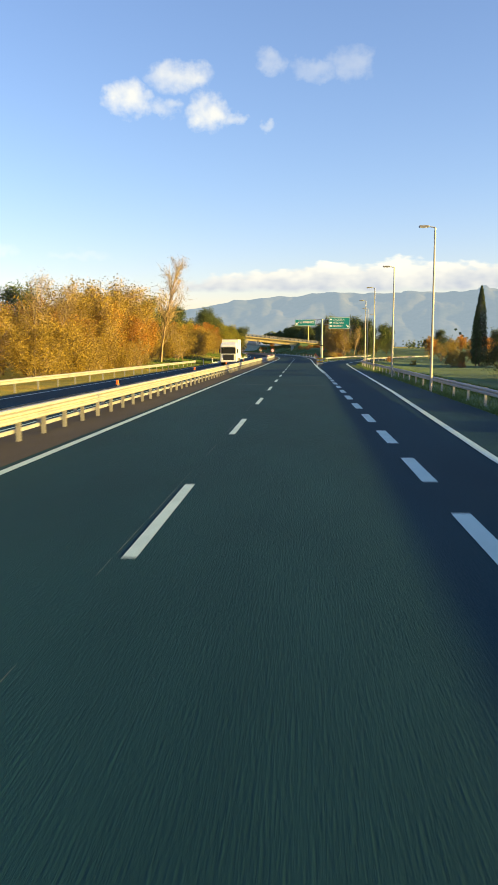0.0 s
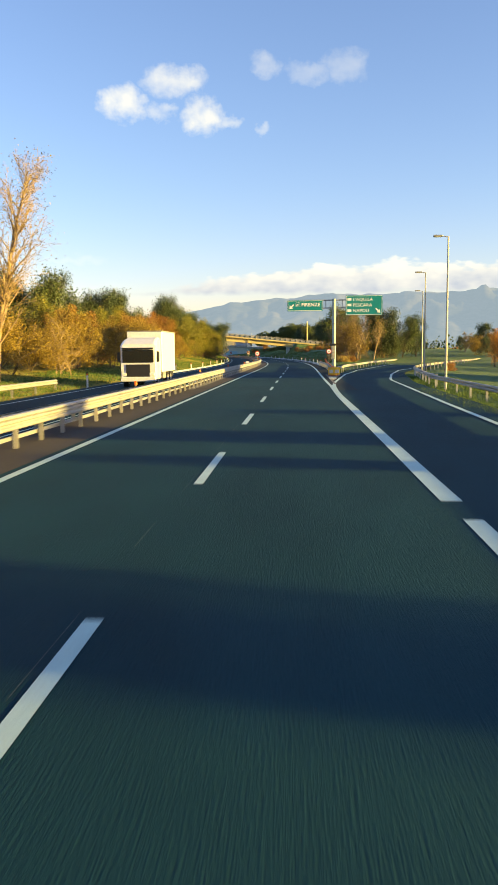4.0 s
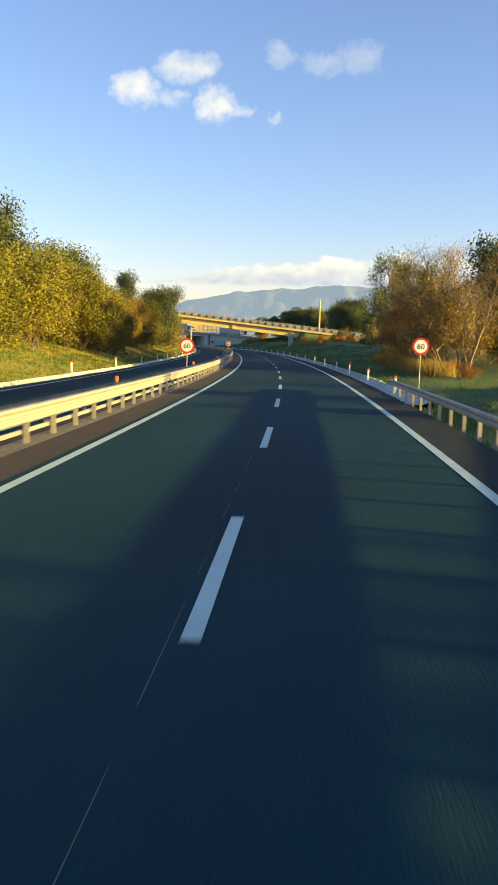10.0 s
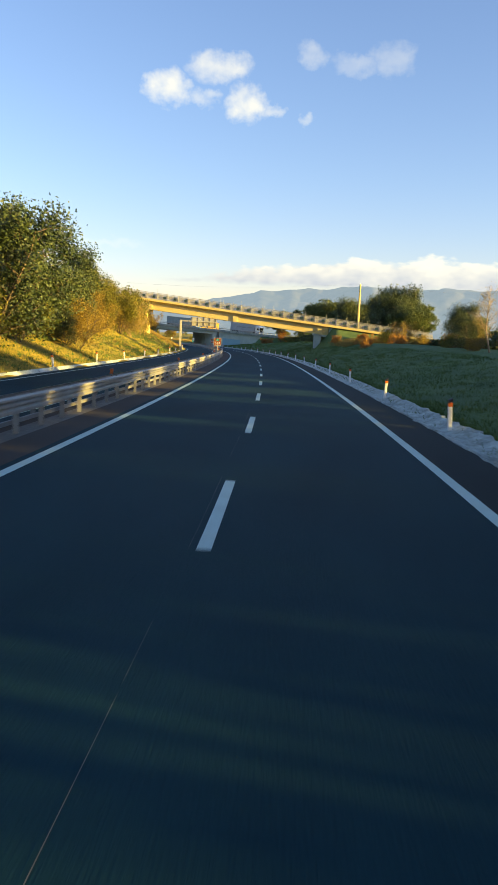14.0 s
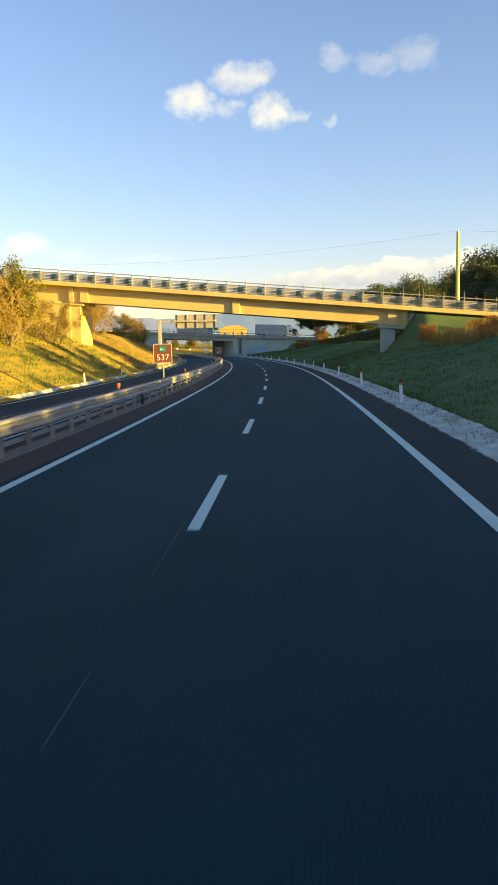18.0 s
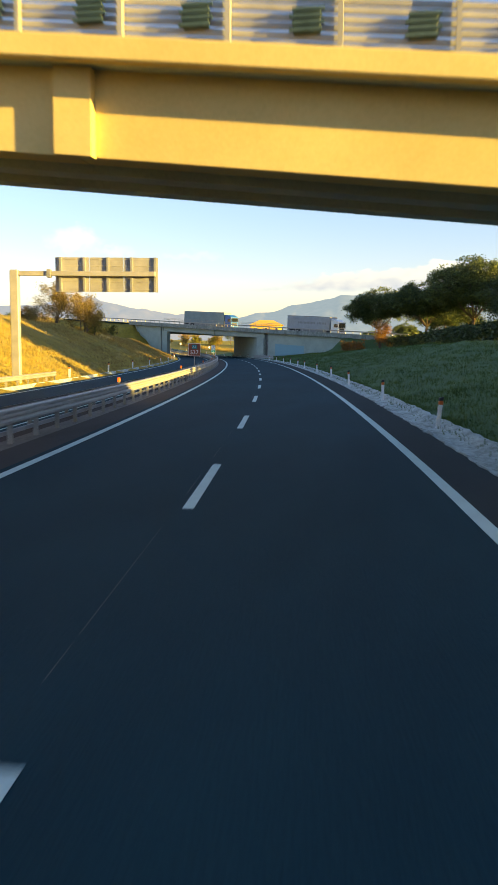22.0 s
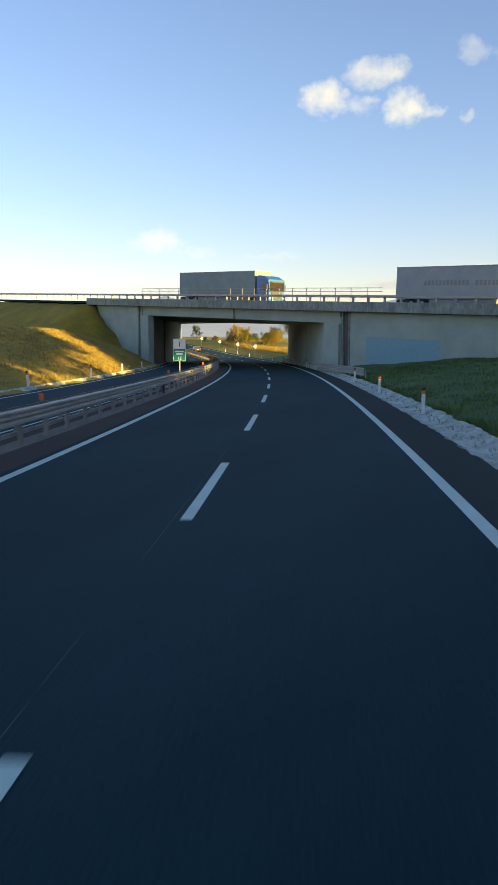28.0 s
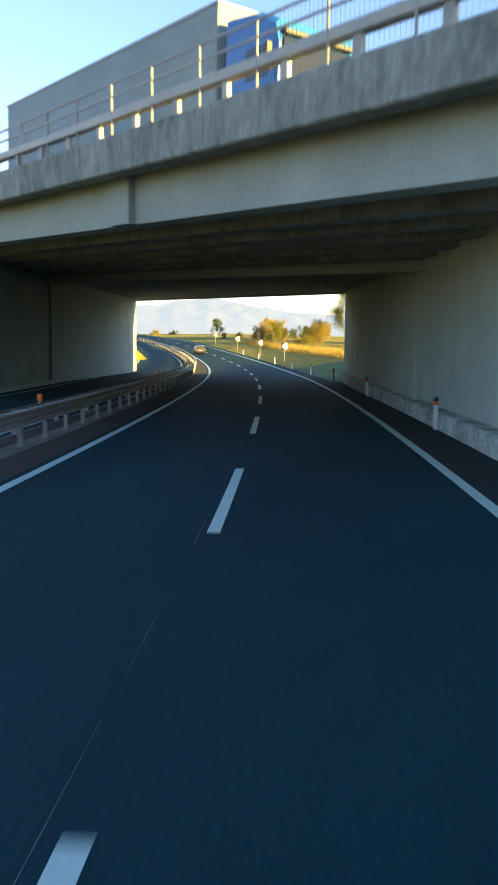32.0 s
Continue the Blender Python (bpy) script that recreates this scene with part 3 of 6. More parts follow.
# ---- hills ----
def build_hills():
    verts, faces = [], []
    n, rows = 520, 22
    for i in range(n):
        az = radians(-70 + 140 * i / (n - 1))
        d = math.degrees(az)
        peak = float(np.interp(d, [-60, -30, -25, -21.8, -19, -16, -12, -9, -8.2, -4.6, -0.4, 3.5, 10, 14, 60], [2.0, 2.4, 2.85, 3.35, 2.75, 2.3, 2.2, 2.65, 2.9, 3.7, 3.95, 4.2, 4.1, 4.4, 3.4]))
        peak += 0.22 * noise.noise((d * 0.3, 1.0, 0)) + 0.14 * noise.noise((d * 0.9, 5.0, 0)) + 0.05 * noise.noise((d * 2.6, 2.0, 0))
        for j in range(rows):
            t = j / (rows - 1)
            r = 3900 + 700 * t
            h = math.tan(radians(peak)) * r * t ** 0.75 * (1 + (0.16 * noise.noise((d * 0.45, t * 3, 2)) + 0.10 * noise.noise((d * 1.3, t * 6, 7)) if 0 < j < rows - 1 else 0))
            verts.append((r * math.sin(az), 150 + r * math.cos(az), h - 6))
    for i in range(n - 1):
        for j in range(rows - 1):
            a = i * rows + j
            faces.append((a, a + rows, a + rows + 1, a + 1))
    cut = 213 * (rows - 1)
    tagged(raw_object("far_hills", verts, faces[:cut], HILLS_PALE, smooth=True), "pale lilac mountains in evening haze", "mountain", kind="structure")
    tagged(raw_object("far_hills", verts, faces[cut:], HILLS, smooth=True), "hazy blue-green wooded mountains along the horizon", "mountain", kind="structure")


build_hills()


# ---- guard rails ----
WAVE = [(0.0, -0.15), (0.075, -0.11), (0.075, -0.05), (0.02, -0.01), (0.02, 0.01), (0.075, 0.05), (0.075, 0.11), (0.0, 0.15), (-0.012, 0.15), (0.06, 0.10), (0.06, 0.055), (0.005, 0.015), (0.005, -0.015), (0.06, -0.055), (0.06, -0.10), (-0.012, -0.15)]
bm = bmesh.new()
box(bm, -0.05, 0.05, -0.06, -0.05, -0.25, 0.72)
box(bm, -0.05, 0.05, 0.05, 0.06, -0.25, 0.72)
box(bm, -0.05, -0.04, -0.05, 0.05, -0.25, 0.72)
post_mesh = bpy.data.meshes.new("post")
bm.to_mesh(post_mesh)
bm.free()
post_mesh.materials.append(STEEL)


def rail(s0, s1, off, side_sign, label, top=0.78, spacing=2.0, lower=False, z=0.0, stacked=False):
    """A steel barrier: beams facing side_sign, a post every few metres."""
    pick = off if callable(off) else (lambda s: off)
    t = thing("guardrail", Matrix.Identity(4), label, "guardrail", "guard rails")
    w = [(side_sign * a, b) for a, b in WAVE]
    w = w if side_sign > 0 else w[::-1]
    raw_object("beam", *sweep(along(s0, s1, pick, z + top - 0.16), w), STEEL, t)
    if stacked:
        raw_object("upper_beam", *sweep(along(s0, s1, pick, z + top + 0.13), w), STEEL, t)
    if lower:
        raw_object("cap_beam", *sweep(along(s0, s1, lambda s: pick(s) - side_sign * 0.02, z + top + 0.02), [(-0.09, -0.02), (0.09, -0.02), (0.09, 0.03), (0.06, 0.05), (-0.06, 0.05), (-0.09, 0.03)]), STEEL, t)
    if lower:
        raw_object("lower_rail", *sweep(along(s0, s1, lambda s: pick(s) - side_sign * 0.2, z + 0.26), [(-0.03, -0.05), (0.03, -0.05), (0.03, 0.05), (-0.03, 0.05)]), STEEL_DARK, t)
    n = int((s1 - s0) / spacing)
    for k in range(n + 1):
        s = s0 + spacing * k
        p = new("post", post_mesh)
        p.parent = t
        p.matrix_basis = road_pose(s, pick(s) - side_sign * 0.07, z)
    return t


for k in range(8):
    a = -20 + 92 * k
    rail(a, a + 92, -5.2, 1, "pale galvanised steel median barrier with closely set posts", 0.80, 2.0, True)
for k in range(6):
    a = -20 + 130 * k
    rail(a, a + 130, -6.15, -1, "galvanised steel median barrier facing the opposite carriageway", 0.76, 4.0)
rail(-60, 120, -14.0, 1, "galvanised steel barrier along the grass strip of the opposite verge", 0.72, 4.0)
rail(-60, 126, lambda s: 9.5 + 0.012 * max(0, s), -1, "galvanised steel barrier beside the exit lane", 0.72, 4.0)
rail(126, 300, lambda s: ramp_off(s) + 4.6 + 0.05 * max(0, s - 160), -1, "galvanised steel barrier curving round the exit ramp", 0.72, 4.0)
rail(150, 300, lambda s: ramp_off(s) - 3.6 - 0.055 * max(0, s - 160), 1, "pale steel barrier on the inner side of the exit ramp", 0.75, 4.0)
rail(148, 213.4, 5.5, -1, "galvanised steel barrier ending at a rounded terminal", 0.765, 2.0)
rail(551, 575, lambda s: 7.1 - 1.75 * smooth_step((s - 549) / 22), -1, "stacked double-wave steel barrier leading to the bridge wall", 0.58, 2.0, stacked=True)
rail(404, 436, -13.5, 1, "short steel barrier guarding the sign mast", 0.75, 2.0)


# ---- bridges ----
def sloped(x0, x1, y0, y1, z0, z1, slope, bevel=0.0):
    bm = boxed(x0, x1, y0, y1, z0, z1, bevel)
    for v in bm.verts:
        v.co.z += slope * v.co.x
    return bm


# first overpass: local x from its west bearing to its east bearing
def overpass():
    m = frame_of(OVER_A, OVER_B)
    b = thing("overpass_bridge", m, "sunlit pale concrete overpass with girders and steel parapet", "bridge")
    span, sl = (Vector(OVER_B) - Vector(OVER_A)).length, OVER_SLOPE
    bot, top = 7.85, OVER_TOP
    # sunlit parts get the sun-yellowed concrete, shaded parts the plain one
    part("girder", sloped(-1.2, 17.3, 0.0, 0.7, bot, top, sl, 0.02), CONCRETE_SUNLIT, b)
    part("girder", sloped(17.33, span + 1.2, 0.0, 0.7, bot, top, sl, 0.02), CONCRETE_SUNLIT, b)
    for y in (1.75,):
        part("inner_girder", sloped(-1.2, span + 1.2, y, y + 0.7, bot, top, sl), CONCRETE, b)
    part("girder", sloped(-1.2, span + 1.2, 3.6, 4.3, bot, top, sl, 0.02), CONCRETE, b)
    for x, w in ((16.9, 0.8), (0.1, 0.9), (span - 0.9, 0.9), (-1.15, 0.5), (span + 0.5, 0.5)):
        part("web_rib", sloped(x, x + w, -0.22, 0.02, bot - 0.02, top - 0.02, sl, 0.015), CONCRETE_SUNLIT, b)
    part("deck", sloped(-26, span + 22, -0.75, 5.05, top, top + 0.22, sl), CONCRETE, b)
    part("fascia", sloped(-26, span + 22, -0.85, -0.55, top - 0.08, top + 0.36, sl, 0.03), CONCRETE_SUNLIT, b)
    part("fascia", sloped(-26, span + 22, 4.85, 5.15, top - 0.08, top + 0.36, sl, 0.03), CONCRETE_SUNLIT, b)
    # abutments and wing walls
    part("abutment", sloped(-2.6, -0.1, 0.25, 4.1, -0.5, bot, sl), CONCRETE_SUNLIT, b)
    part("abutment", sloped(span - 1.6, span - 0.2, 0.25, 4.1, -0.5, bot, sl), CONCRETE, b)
    part("bearing_shelf", sloped(-3.0, 0.35, 0.0, 4.3, bot - 0.35, bot - 0.02, sl, 0.02), CONCRETE_SUNLIT, b)
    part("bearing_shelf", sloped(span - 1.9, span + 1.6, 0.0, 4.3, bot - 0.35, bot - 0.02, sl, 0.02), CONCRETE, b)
    part("wing_wall", sloped(-14, -1.2, 0.1, 0.7, 1.0, top, sl), CONCRETE_SUNLIT, b)
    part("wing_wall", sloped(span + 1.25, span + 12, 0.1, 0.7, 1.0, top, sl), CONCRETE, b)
    # parapet barriers with tall posts on both edges
    for y, s in ((-0.6, 1), (4.9, -1)):
        z0 = top + 0.36
        for k in range(-12, 27):
            x = 2.05 * k
            z = z0 + sl * x
            if x < -25 or x > span + 21:
                continue
            p = part("parapet_post", boxed(x - 0.045, x + 0.045, y - 0.08, y + 0.06, z - 0.2, z + 1.3), STEEL, b)
            part("mast", tubed((x, y, z + 1.3), (x, y, z + 1.95), 0.016, 0.012, 6), STEEL_DARK, p)
            if y < 0:
                w = part("spacer", boxed(x - 0.86, x - 0.36, y - 0.02, y + 0.09, z + 0.34, z + 0.80, 0.02), SPACER, b, "dark blue-green ribbed rail spacer")
                for r in range(4):
                    part("rib", boxed(x - 0.92 + 0.05 * (r % 2), x - 0.34 + 0.05 * (r % 2), y - 0.07, y - 0.015, z + 0.36 + 0.115 * r, z + 0.42 + 0.115 * r), SPACER, w)
        for za in (0.04, 0.36, 0.68):
            part("parapet_rail", sloped(-25, span + 21, y + 0.10, y + 0.16, z0 + za, z0 + za + 0.13, sl, 0.015), STEEL, b)
            part("parapet_rail", sloped(-25, span + 21, y + 0.10, y + 0.16, z0 + za + 0.155, z0 + za + 0.285, sl, 0.015), STEEL, b)
        part("top_rail", sloped(-25, span + 21, y - 0.04, y + 0.06, z0 + 1.18, z0 + 1.27, sl, 0.015), STEEL, b)


overpass()


# second bridge: a wide, low, skewed crossing that reads as a short tunnel
def underpass():
    pr, pl = Vector(UNDER_B), Vector(UNDER_A)
    m = frame_of(UNDER_A, UNDER_B)
    b = thing("road_bridge", m, "stained grey concrete bridge carrying a main road over the carriageways", "bridge")
    span = (pr - pl).length
    sl = UNDER_SLOPE
    bot, top = 6.75, UNDER_TOP
    fall = -0.044

    def sloped(x0, x1, y0, y1, z0, z1, slope, bevel=0.0, slant=0.0):
        bm = boxed(x0, x1, y0, y1, z0, z1, bevel)
        for v in bm.verts:
            v.co.x += slant * v.co.y
            v.co.z += slope * v.co.x + fall * v.co.y
        return bm

    part("girder", sloped(0.3, span * 0.53, 0.0, 0.6, bot, top, sl, 0.02), CONCRETE, b)
    part("girder", sloped(span * 0.53 + 0.03, span - 0.3, 0.0, 0.6, bot, top, sl, 0.02), CONCRETE, b)
    part("web_rib", sloped(span * 0.515, span * 0.545, -0.2, 0.02, bot, top - 0.02, sl, 0.015), CONCRETE, b)
    # walls run beside the road through the skewed opening: right wall face, left wall face
    right_face, left_face = (Vector((35.4, 0.0)), Vector((-6.5, 33.8))), (Vector((2.6, 0.0)), Vector((-28.5, 26.8)))

    def underside(v):
        """Places and heights of the two ends of the underside, v from the near face to the far one."""
        a, b = left_face[0].lerp(left_face[1], v), right_face[0].lerp(right_face[1], v)
        return (a.x, a.y, 6.62 + 0.16 * v), (b.x, b.y, 4.92 + 1.83 * v)

    def slab(name, v0, v1, z0, z1, over, material):
        bm = bmesh.new()
        vs = []
        for v in (v0, v1):
            p0, p1 = (Vector(p) for p in underside(v))
            d = (p1 - p0).normalized() * over
            for p in (p0 - d, p1 + d):
                for z in (z0, z1):
                    vs.append(bm.verts.new((p.x, p.y, p.z + z)))
        for q in ((0, 1, 3, 2), (4, 6, 7, 5), (0, 4, 5, 1), (2, 3, 7, 6), (0, 2, 6, 4), (1, 5, 7, 3)):
            bm.faces.new([vs[i] for i in q])
        return part(name, bm, material, b)

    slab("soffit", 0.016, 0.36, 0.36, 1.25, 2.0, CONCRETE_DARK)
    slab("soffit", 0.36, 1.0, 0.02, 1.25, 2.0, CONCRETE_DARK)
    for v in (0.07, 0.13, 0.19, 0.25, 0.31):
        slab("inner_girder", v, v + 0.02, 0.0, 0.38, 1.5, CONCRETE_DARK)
    slab("joint_lintel", 0.362, 0.385, -0.35, 0.03, 0.05, CONCRETE)
    slab("far_girder", 0.985, 1.004, -0.08, 1.3, 1.6, CONCRETE)

    def wall(name, face, thick, v0, v1, material, out, k):
        bm = bmesh.new()
        vs = []
        for v in (v0, v1):
            p = face[0].lerp(face[1], v)
            z = underside(v)[k][2] + 0.5
            for dx in (-out if k else out, thick):
                for h in (-0.6, z):
                    vs.append(bm.verts.new((p.x + dx, p.y, h)))
        for q in ((0, 1, 3, 2), (4, 6, 7, 5), (0, 4, 5, 1), (2, 3, 7, 6), (0, 2, 6, 4), (1, 5, 7, 3)):
            bm.faces.new([vs[i] for i in q])
        bmesh.ops.recalc_face_normals(bm, faces=bm.faces)
        return part(name, bm, material, b)

    wall("abutment", right_face, 2.4, 0.0, 0.372, CONCRETE, 0.0, 1)
    wall("abutment", right_face, 2.4, 0.372, 1.0, CONCRETE, 0.25, 1)
    wall("abutment", left_face, -2.4, 0.0, 0.372, CONCRETE, 0.0, 0)
    wall("abutment", left_face, -2.4, 0.372, 1.0, CONCRETE, 0.25, 0)
    for v0, v1 in ((0.06, 0.36), (0.375, 0.99)):
        bm = bmesh.new()
        vs = []
        for v in (v0, v1):
            p = right_face[0].lerp(right_face[1], v)
            for dx, h in ((-0.95, -0.3), (-0.85, 0.42), (-0.7, 0.48), (0.2, 0.48), (0.2, -0.3)):
                vs.append(bm.verts.new((p.x + dx, p.y, h)))
        for k in range(5):
            bm.faces.new((vs[k], vs[(k + 1) % 5], vs[5 + (k + 1) % 5], vs[5 + k]))
        bm.faces.new(vs[:5][::-1])
        bm.faces.new(vs[5:])
        part("footing", bm, KERB, b, "rough concrete footing along the wall")
    part("deck", sloped(-46, span + 40, -0.75, 12.0, top, top + 0.3, sl), ASPHALT, b)
    slab("deck", 0.25, 1.0, 1.26, 1.5, 2.4, ASPHALT)
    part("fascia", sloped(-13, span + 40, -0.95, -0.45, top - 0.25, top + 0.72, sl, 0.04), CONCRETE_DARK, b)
    # face piers, drain recesses and wing walls
    part("pier", sloped(0.9, 2.6, -0.3, 0.6, -0.5, bot - 0.02, sl, 0.03), CONCRETE, b)
    part("pier", sloped(span - 2.2, span - 0.2, -0.3, 0.6, -0.5, bot - 0.02, sl, 0.03), CONCRETE, b)
    part("drain_recess", sloped(-0.3, 0.88, 0.1, 0.5, -0.5, top - 0.26, sl), CONCRETE_STREAKED, b, "dark drain recess with upright streaks")
    part("drain_recess", sloped(span - 0.18, span + 1.2, 0.1, 0.5, -0.5, top - 0.26, sl), CONCRETE_STREAKED, b, "dark drain recess with upright streaks")
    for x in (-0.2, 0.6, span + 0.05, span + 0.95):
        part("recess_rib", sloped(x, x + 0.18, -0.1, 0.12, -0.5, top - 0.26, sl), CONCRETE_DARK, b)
    part("wing_wall", sloped(-11.5, -0.32, -0.1, 0.5, -0.5, top - 0.25, sl), CONCRETE, b)
    part("wing_wall", sloped(span + 1.22, span + 25, -0.1, 0.5, -0.5, top - 0.25, sl), CONCRETE, b)
    part("wall_patch", sloped(span + 3.4, span + 12.2, -0.115, -0.09, 2.3, 5.6, sl), PALE_BLUE, b, "pale blue painted-over patch")
    y, z0 = -0.7, top + 0.72
    for k in range(-22, 39):
        x = 2.0 * k
        part("barrier_post", sloped(x - 0.10, x + 0.10, y - 0.06, y + 0.06, z0 - 0.2, z0 + 0.62, sl), STEEL, b)
    for dy in (-0.12, 0.06):
        part("barrier_rail", sloped(-45, span + 40, y + dy, y + dy + 0.06, z0 + 0.42, z0 + 0.66, sl, 0.02), STEEL, b)
    for k in range(0, 20):
        x = 2.1 * k + 2
        z = z0 + sl * x
        part("fence_post", tubed((x, y - 0.1, z - 0.3), (x, y - 0.1, z + 1.35), 0.03, 0.03, 6), STEEL, b)
    for h in (0.98, 1.31):
        part("fence_rail", sloped(1.9, span + 5.9, y - 0.12, y - 0.08, z0 + h, z0 + h + 0.05, sl), STEEL, b)
    verts, faces = [], []
    for k in range(333):
        x = 1.9 + 0.12 * k
        z = z0 + sl * x + fall * (y - 0.1)
        q = len(verts)
        verts += [(x - 0.004, y - 0.1, z + 0.1), (x + 0.004, y - 0.1, z + 0.1), (x + 0.004, y - 0.1, z + 1.3), (x - 0.004, y - 0.1, z + 1.3)]
        faces.append((q, q + 1, q + 2, q + 3))
    raw_object("fence_mesh", verts, faces, STEEL_DARK, b)["label"] = "fine upright wires of the fence"
    return m, span, sl, top


bridge_m, bridge_span, bridge_slope, bridge_top = underpass()


# ---- trees ----
def limb_mesh(segments, sides=4):
    verts, faces = [], []
    for p, q, r0, r1 in segments:
        d = (q - p)
        if d.length < 1e-4:
            continue
        d.normalize()
        u = d.orthogonal().normalized()
        v = d.cross(u)
        n = sides if r0 > 0.03 else 3
        b = len(verts)
        for c, r in ((p, r0), (q, r1)):
            for k in range(n):
                a = 2 * math.pi * k / n
                verts.append(c + r * (math.cos(a) * u + math.sin(a) * v))
        for k in range(n):
            faces.append((b + k, b + (k + 1) % n, b + n + (k + 1) % n, b + n + k))
    return verts, faces


def leaf_mesh(points, size, rng, droop=0.0, aspect=0.6):
    """A small four-cornered leaf at each point, turned at random."""
    pts = np.asarray(points, float)
    n = len(pts)
    a = rng.normal(size=(n, 3))
    a[:, 2] -= droop
    a /= np.linalg.norm(a, axis=1)[:, None]
    b = np.cross(a, rng.normal(size=(n, 3)))
    b /= np.linalg.norm(b, axis=1)[:, None]
    s = size * rng.uniform(0.6, 1.35, (n, 1))
    q = np.stack([pts - a * s * 0.5, pts + b * s * aspect * 0.5, pts + a * s * 0.5, pts - b * s * aspect * 0.5], 1).reshape(-1, 3)
    return q, np.arange(4 * n).reshape(-1, 4)


def fast_mesh(name, verts, faces, material):
    verts, faces = np.asarray(verts, float), np.asarray(faces, np.int64)
    me = bpy.data.meshes.new(name)
    me.vertices.add(len(verts))
    me.vertices.foreach_set("co", verts.ravel())
    me.loops.add(faces.size)
    me.loops.foreach_set("vertex_index", faces.ravel())
    me.polygons.add(len(faces))
    me.polygons.foreach_set("loop_start", np.arange(0, faces.size, faces.shape[1]))
    me.update(calc_edges=True)
    me.materials.append(material)
    return me


def grow(rng, height, stems, start, limbs, reach, rise, subs, twigs, bend=0.12, radius=0.13):
    """Trunk, limbs, branches and twigs as tapering pieces, and the places where leaves sit."""
    segs, tips = [], []

    def line(p, d, length, r0, r1, n, lift):
        out = [p]
        for k in range(n):
            d = (d + Vector(rng.normal(0, bend, 3)) + Vector((0, 0, lift))).normalized()
            q = p + d * length / n
            segs.append((p, q, r0 + (r1 - r0) * k / n, r0 + (r1 - r0) * (k + 1) / n))
            p = q
            out.append(p)
        return out, d

    for _ in range(stems):
        lean = 0.06 if stems == 1 else 0.35
        base = Vector((*(rng.normal(0, 0.05 if stems == 1 else 0.35, 2)), -0.25))
        trunk, _d = line(base, Vector((*rng.normal(0, lean, 2), 1)).normalized(), height * 0.86, radius / stems ** 0.5, radius * 0.2 / stems ** 0.5, 6, 0.08)
        count = max(3, limbs // stems)
        for k in range(count):
            f = start + (1 - start) * (k + rng.uniform(0, 0.9)) / count
            i = min(5, int(f * 6))
            p = trunk[i].lerp(trunk[i + 1], f * 6 - i)
            az = rng.uniform(0, 2 * math.pi)
            el = rise + rng.normal(0, 0.15)
            d = Vector((math.cos(az) * math.cos(el), math.sin(az) * math.cos(el), math.sin(el)))
            length = reach * height * (1.15 - 0.65 * f) * rng.uniform(0.75, 1.2)
            limb, d2 = line(p, d, length, radius * 0.36 * (1.1 - 0.6 * f), 0.012, 3, 0.10)
            tips.append(limb[-1])
            for j in range(subs):
                g = rng.uniform(0.3, 1.0)
                m = min(2, int(g * 3))
                p2 = limb[m].lerp(limb[m + 1], g * 3 - m)
                d3 = (d + Vector(rng.normal(0, 0.55, 3))).normalized()
                sub, d4 = line(p2, d3, length * rng.uniform(0.25, 0.5), 0.02, 0.007, 2, 0.08)
                tips += sub[1:]
                for _k in range(twigs):
                    d5 = (d3 + Vector(rng.normal(0, 0.6, 3))).normalized()
                    tw, _d6 = line(sub[1].lerp(sub[2], rng.uniform(0, 1)), d5, length * rng.uniform(0.12, 0.26), 0.009, 0.004, 1, 0.1)
                    tips.append(tw[-1])
    return segs, tips


def tree(name, label, category, seed, leaf, height, leaves=2600, size=0.2, spread=0.35, stems=1, start=0.25, limbs=16, reach=0.34, rise=0.55, subs=5, twigs=3, radius=0.13, flat=1.0, bark=BARK, droop=0.2):
    rng = np.random.default_rng(seed)
    t = thing(name, pose(0, 0, -500), label, category)
    segs, tips = grow(rng, height, stems, start, limbs, reach, rise, subs, twigs, radius=radius)
    v, f = limb_mesh(segs)
    raw_object("trunk", v, f, bark, t)
    if leaves:
        pick = rng.integers(0, len(tips), leaves)
        pts = np.array([tuple(tips[i]) for i in pick]) + np.clip(rng.normal(0, 1, (leaves, 3)), -1.5, 1.5) * np.array([spread, spread, spread * flat])
        pts[:, 2] = np.maximum(pts[:, 2], 0.15)
        crown = new("crown", fast_mesh("crown", *leaf_mesh(pts, size, rng, droop), leaf))
        crown.parent = t
    return t


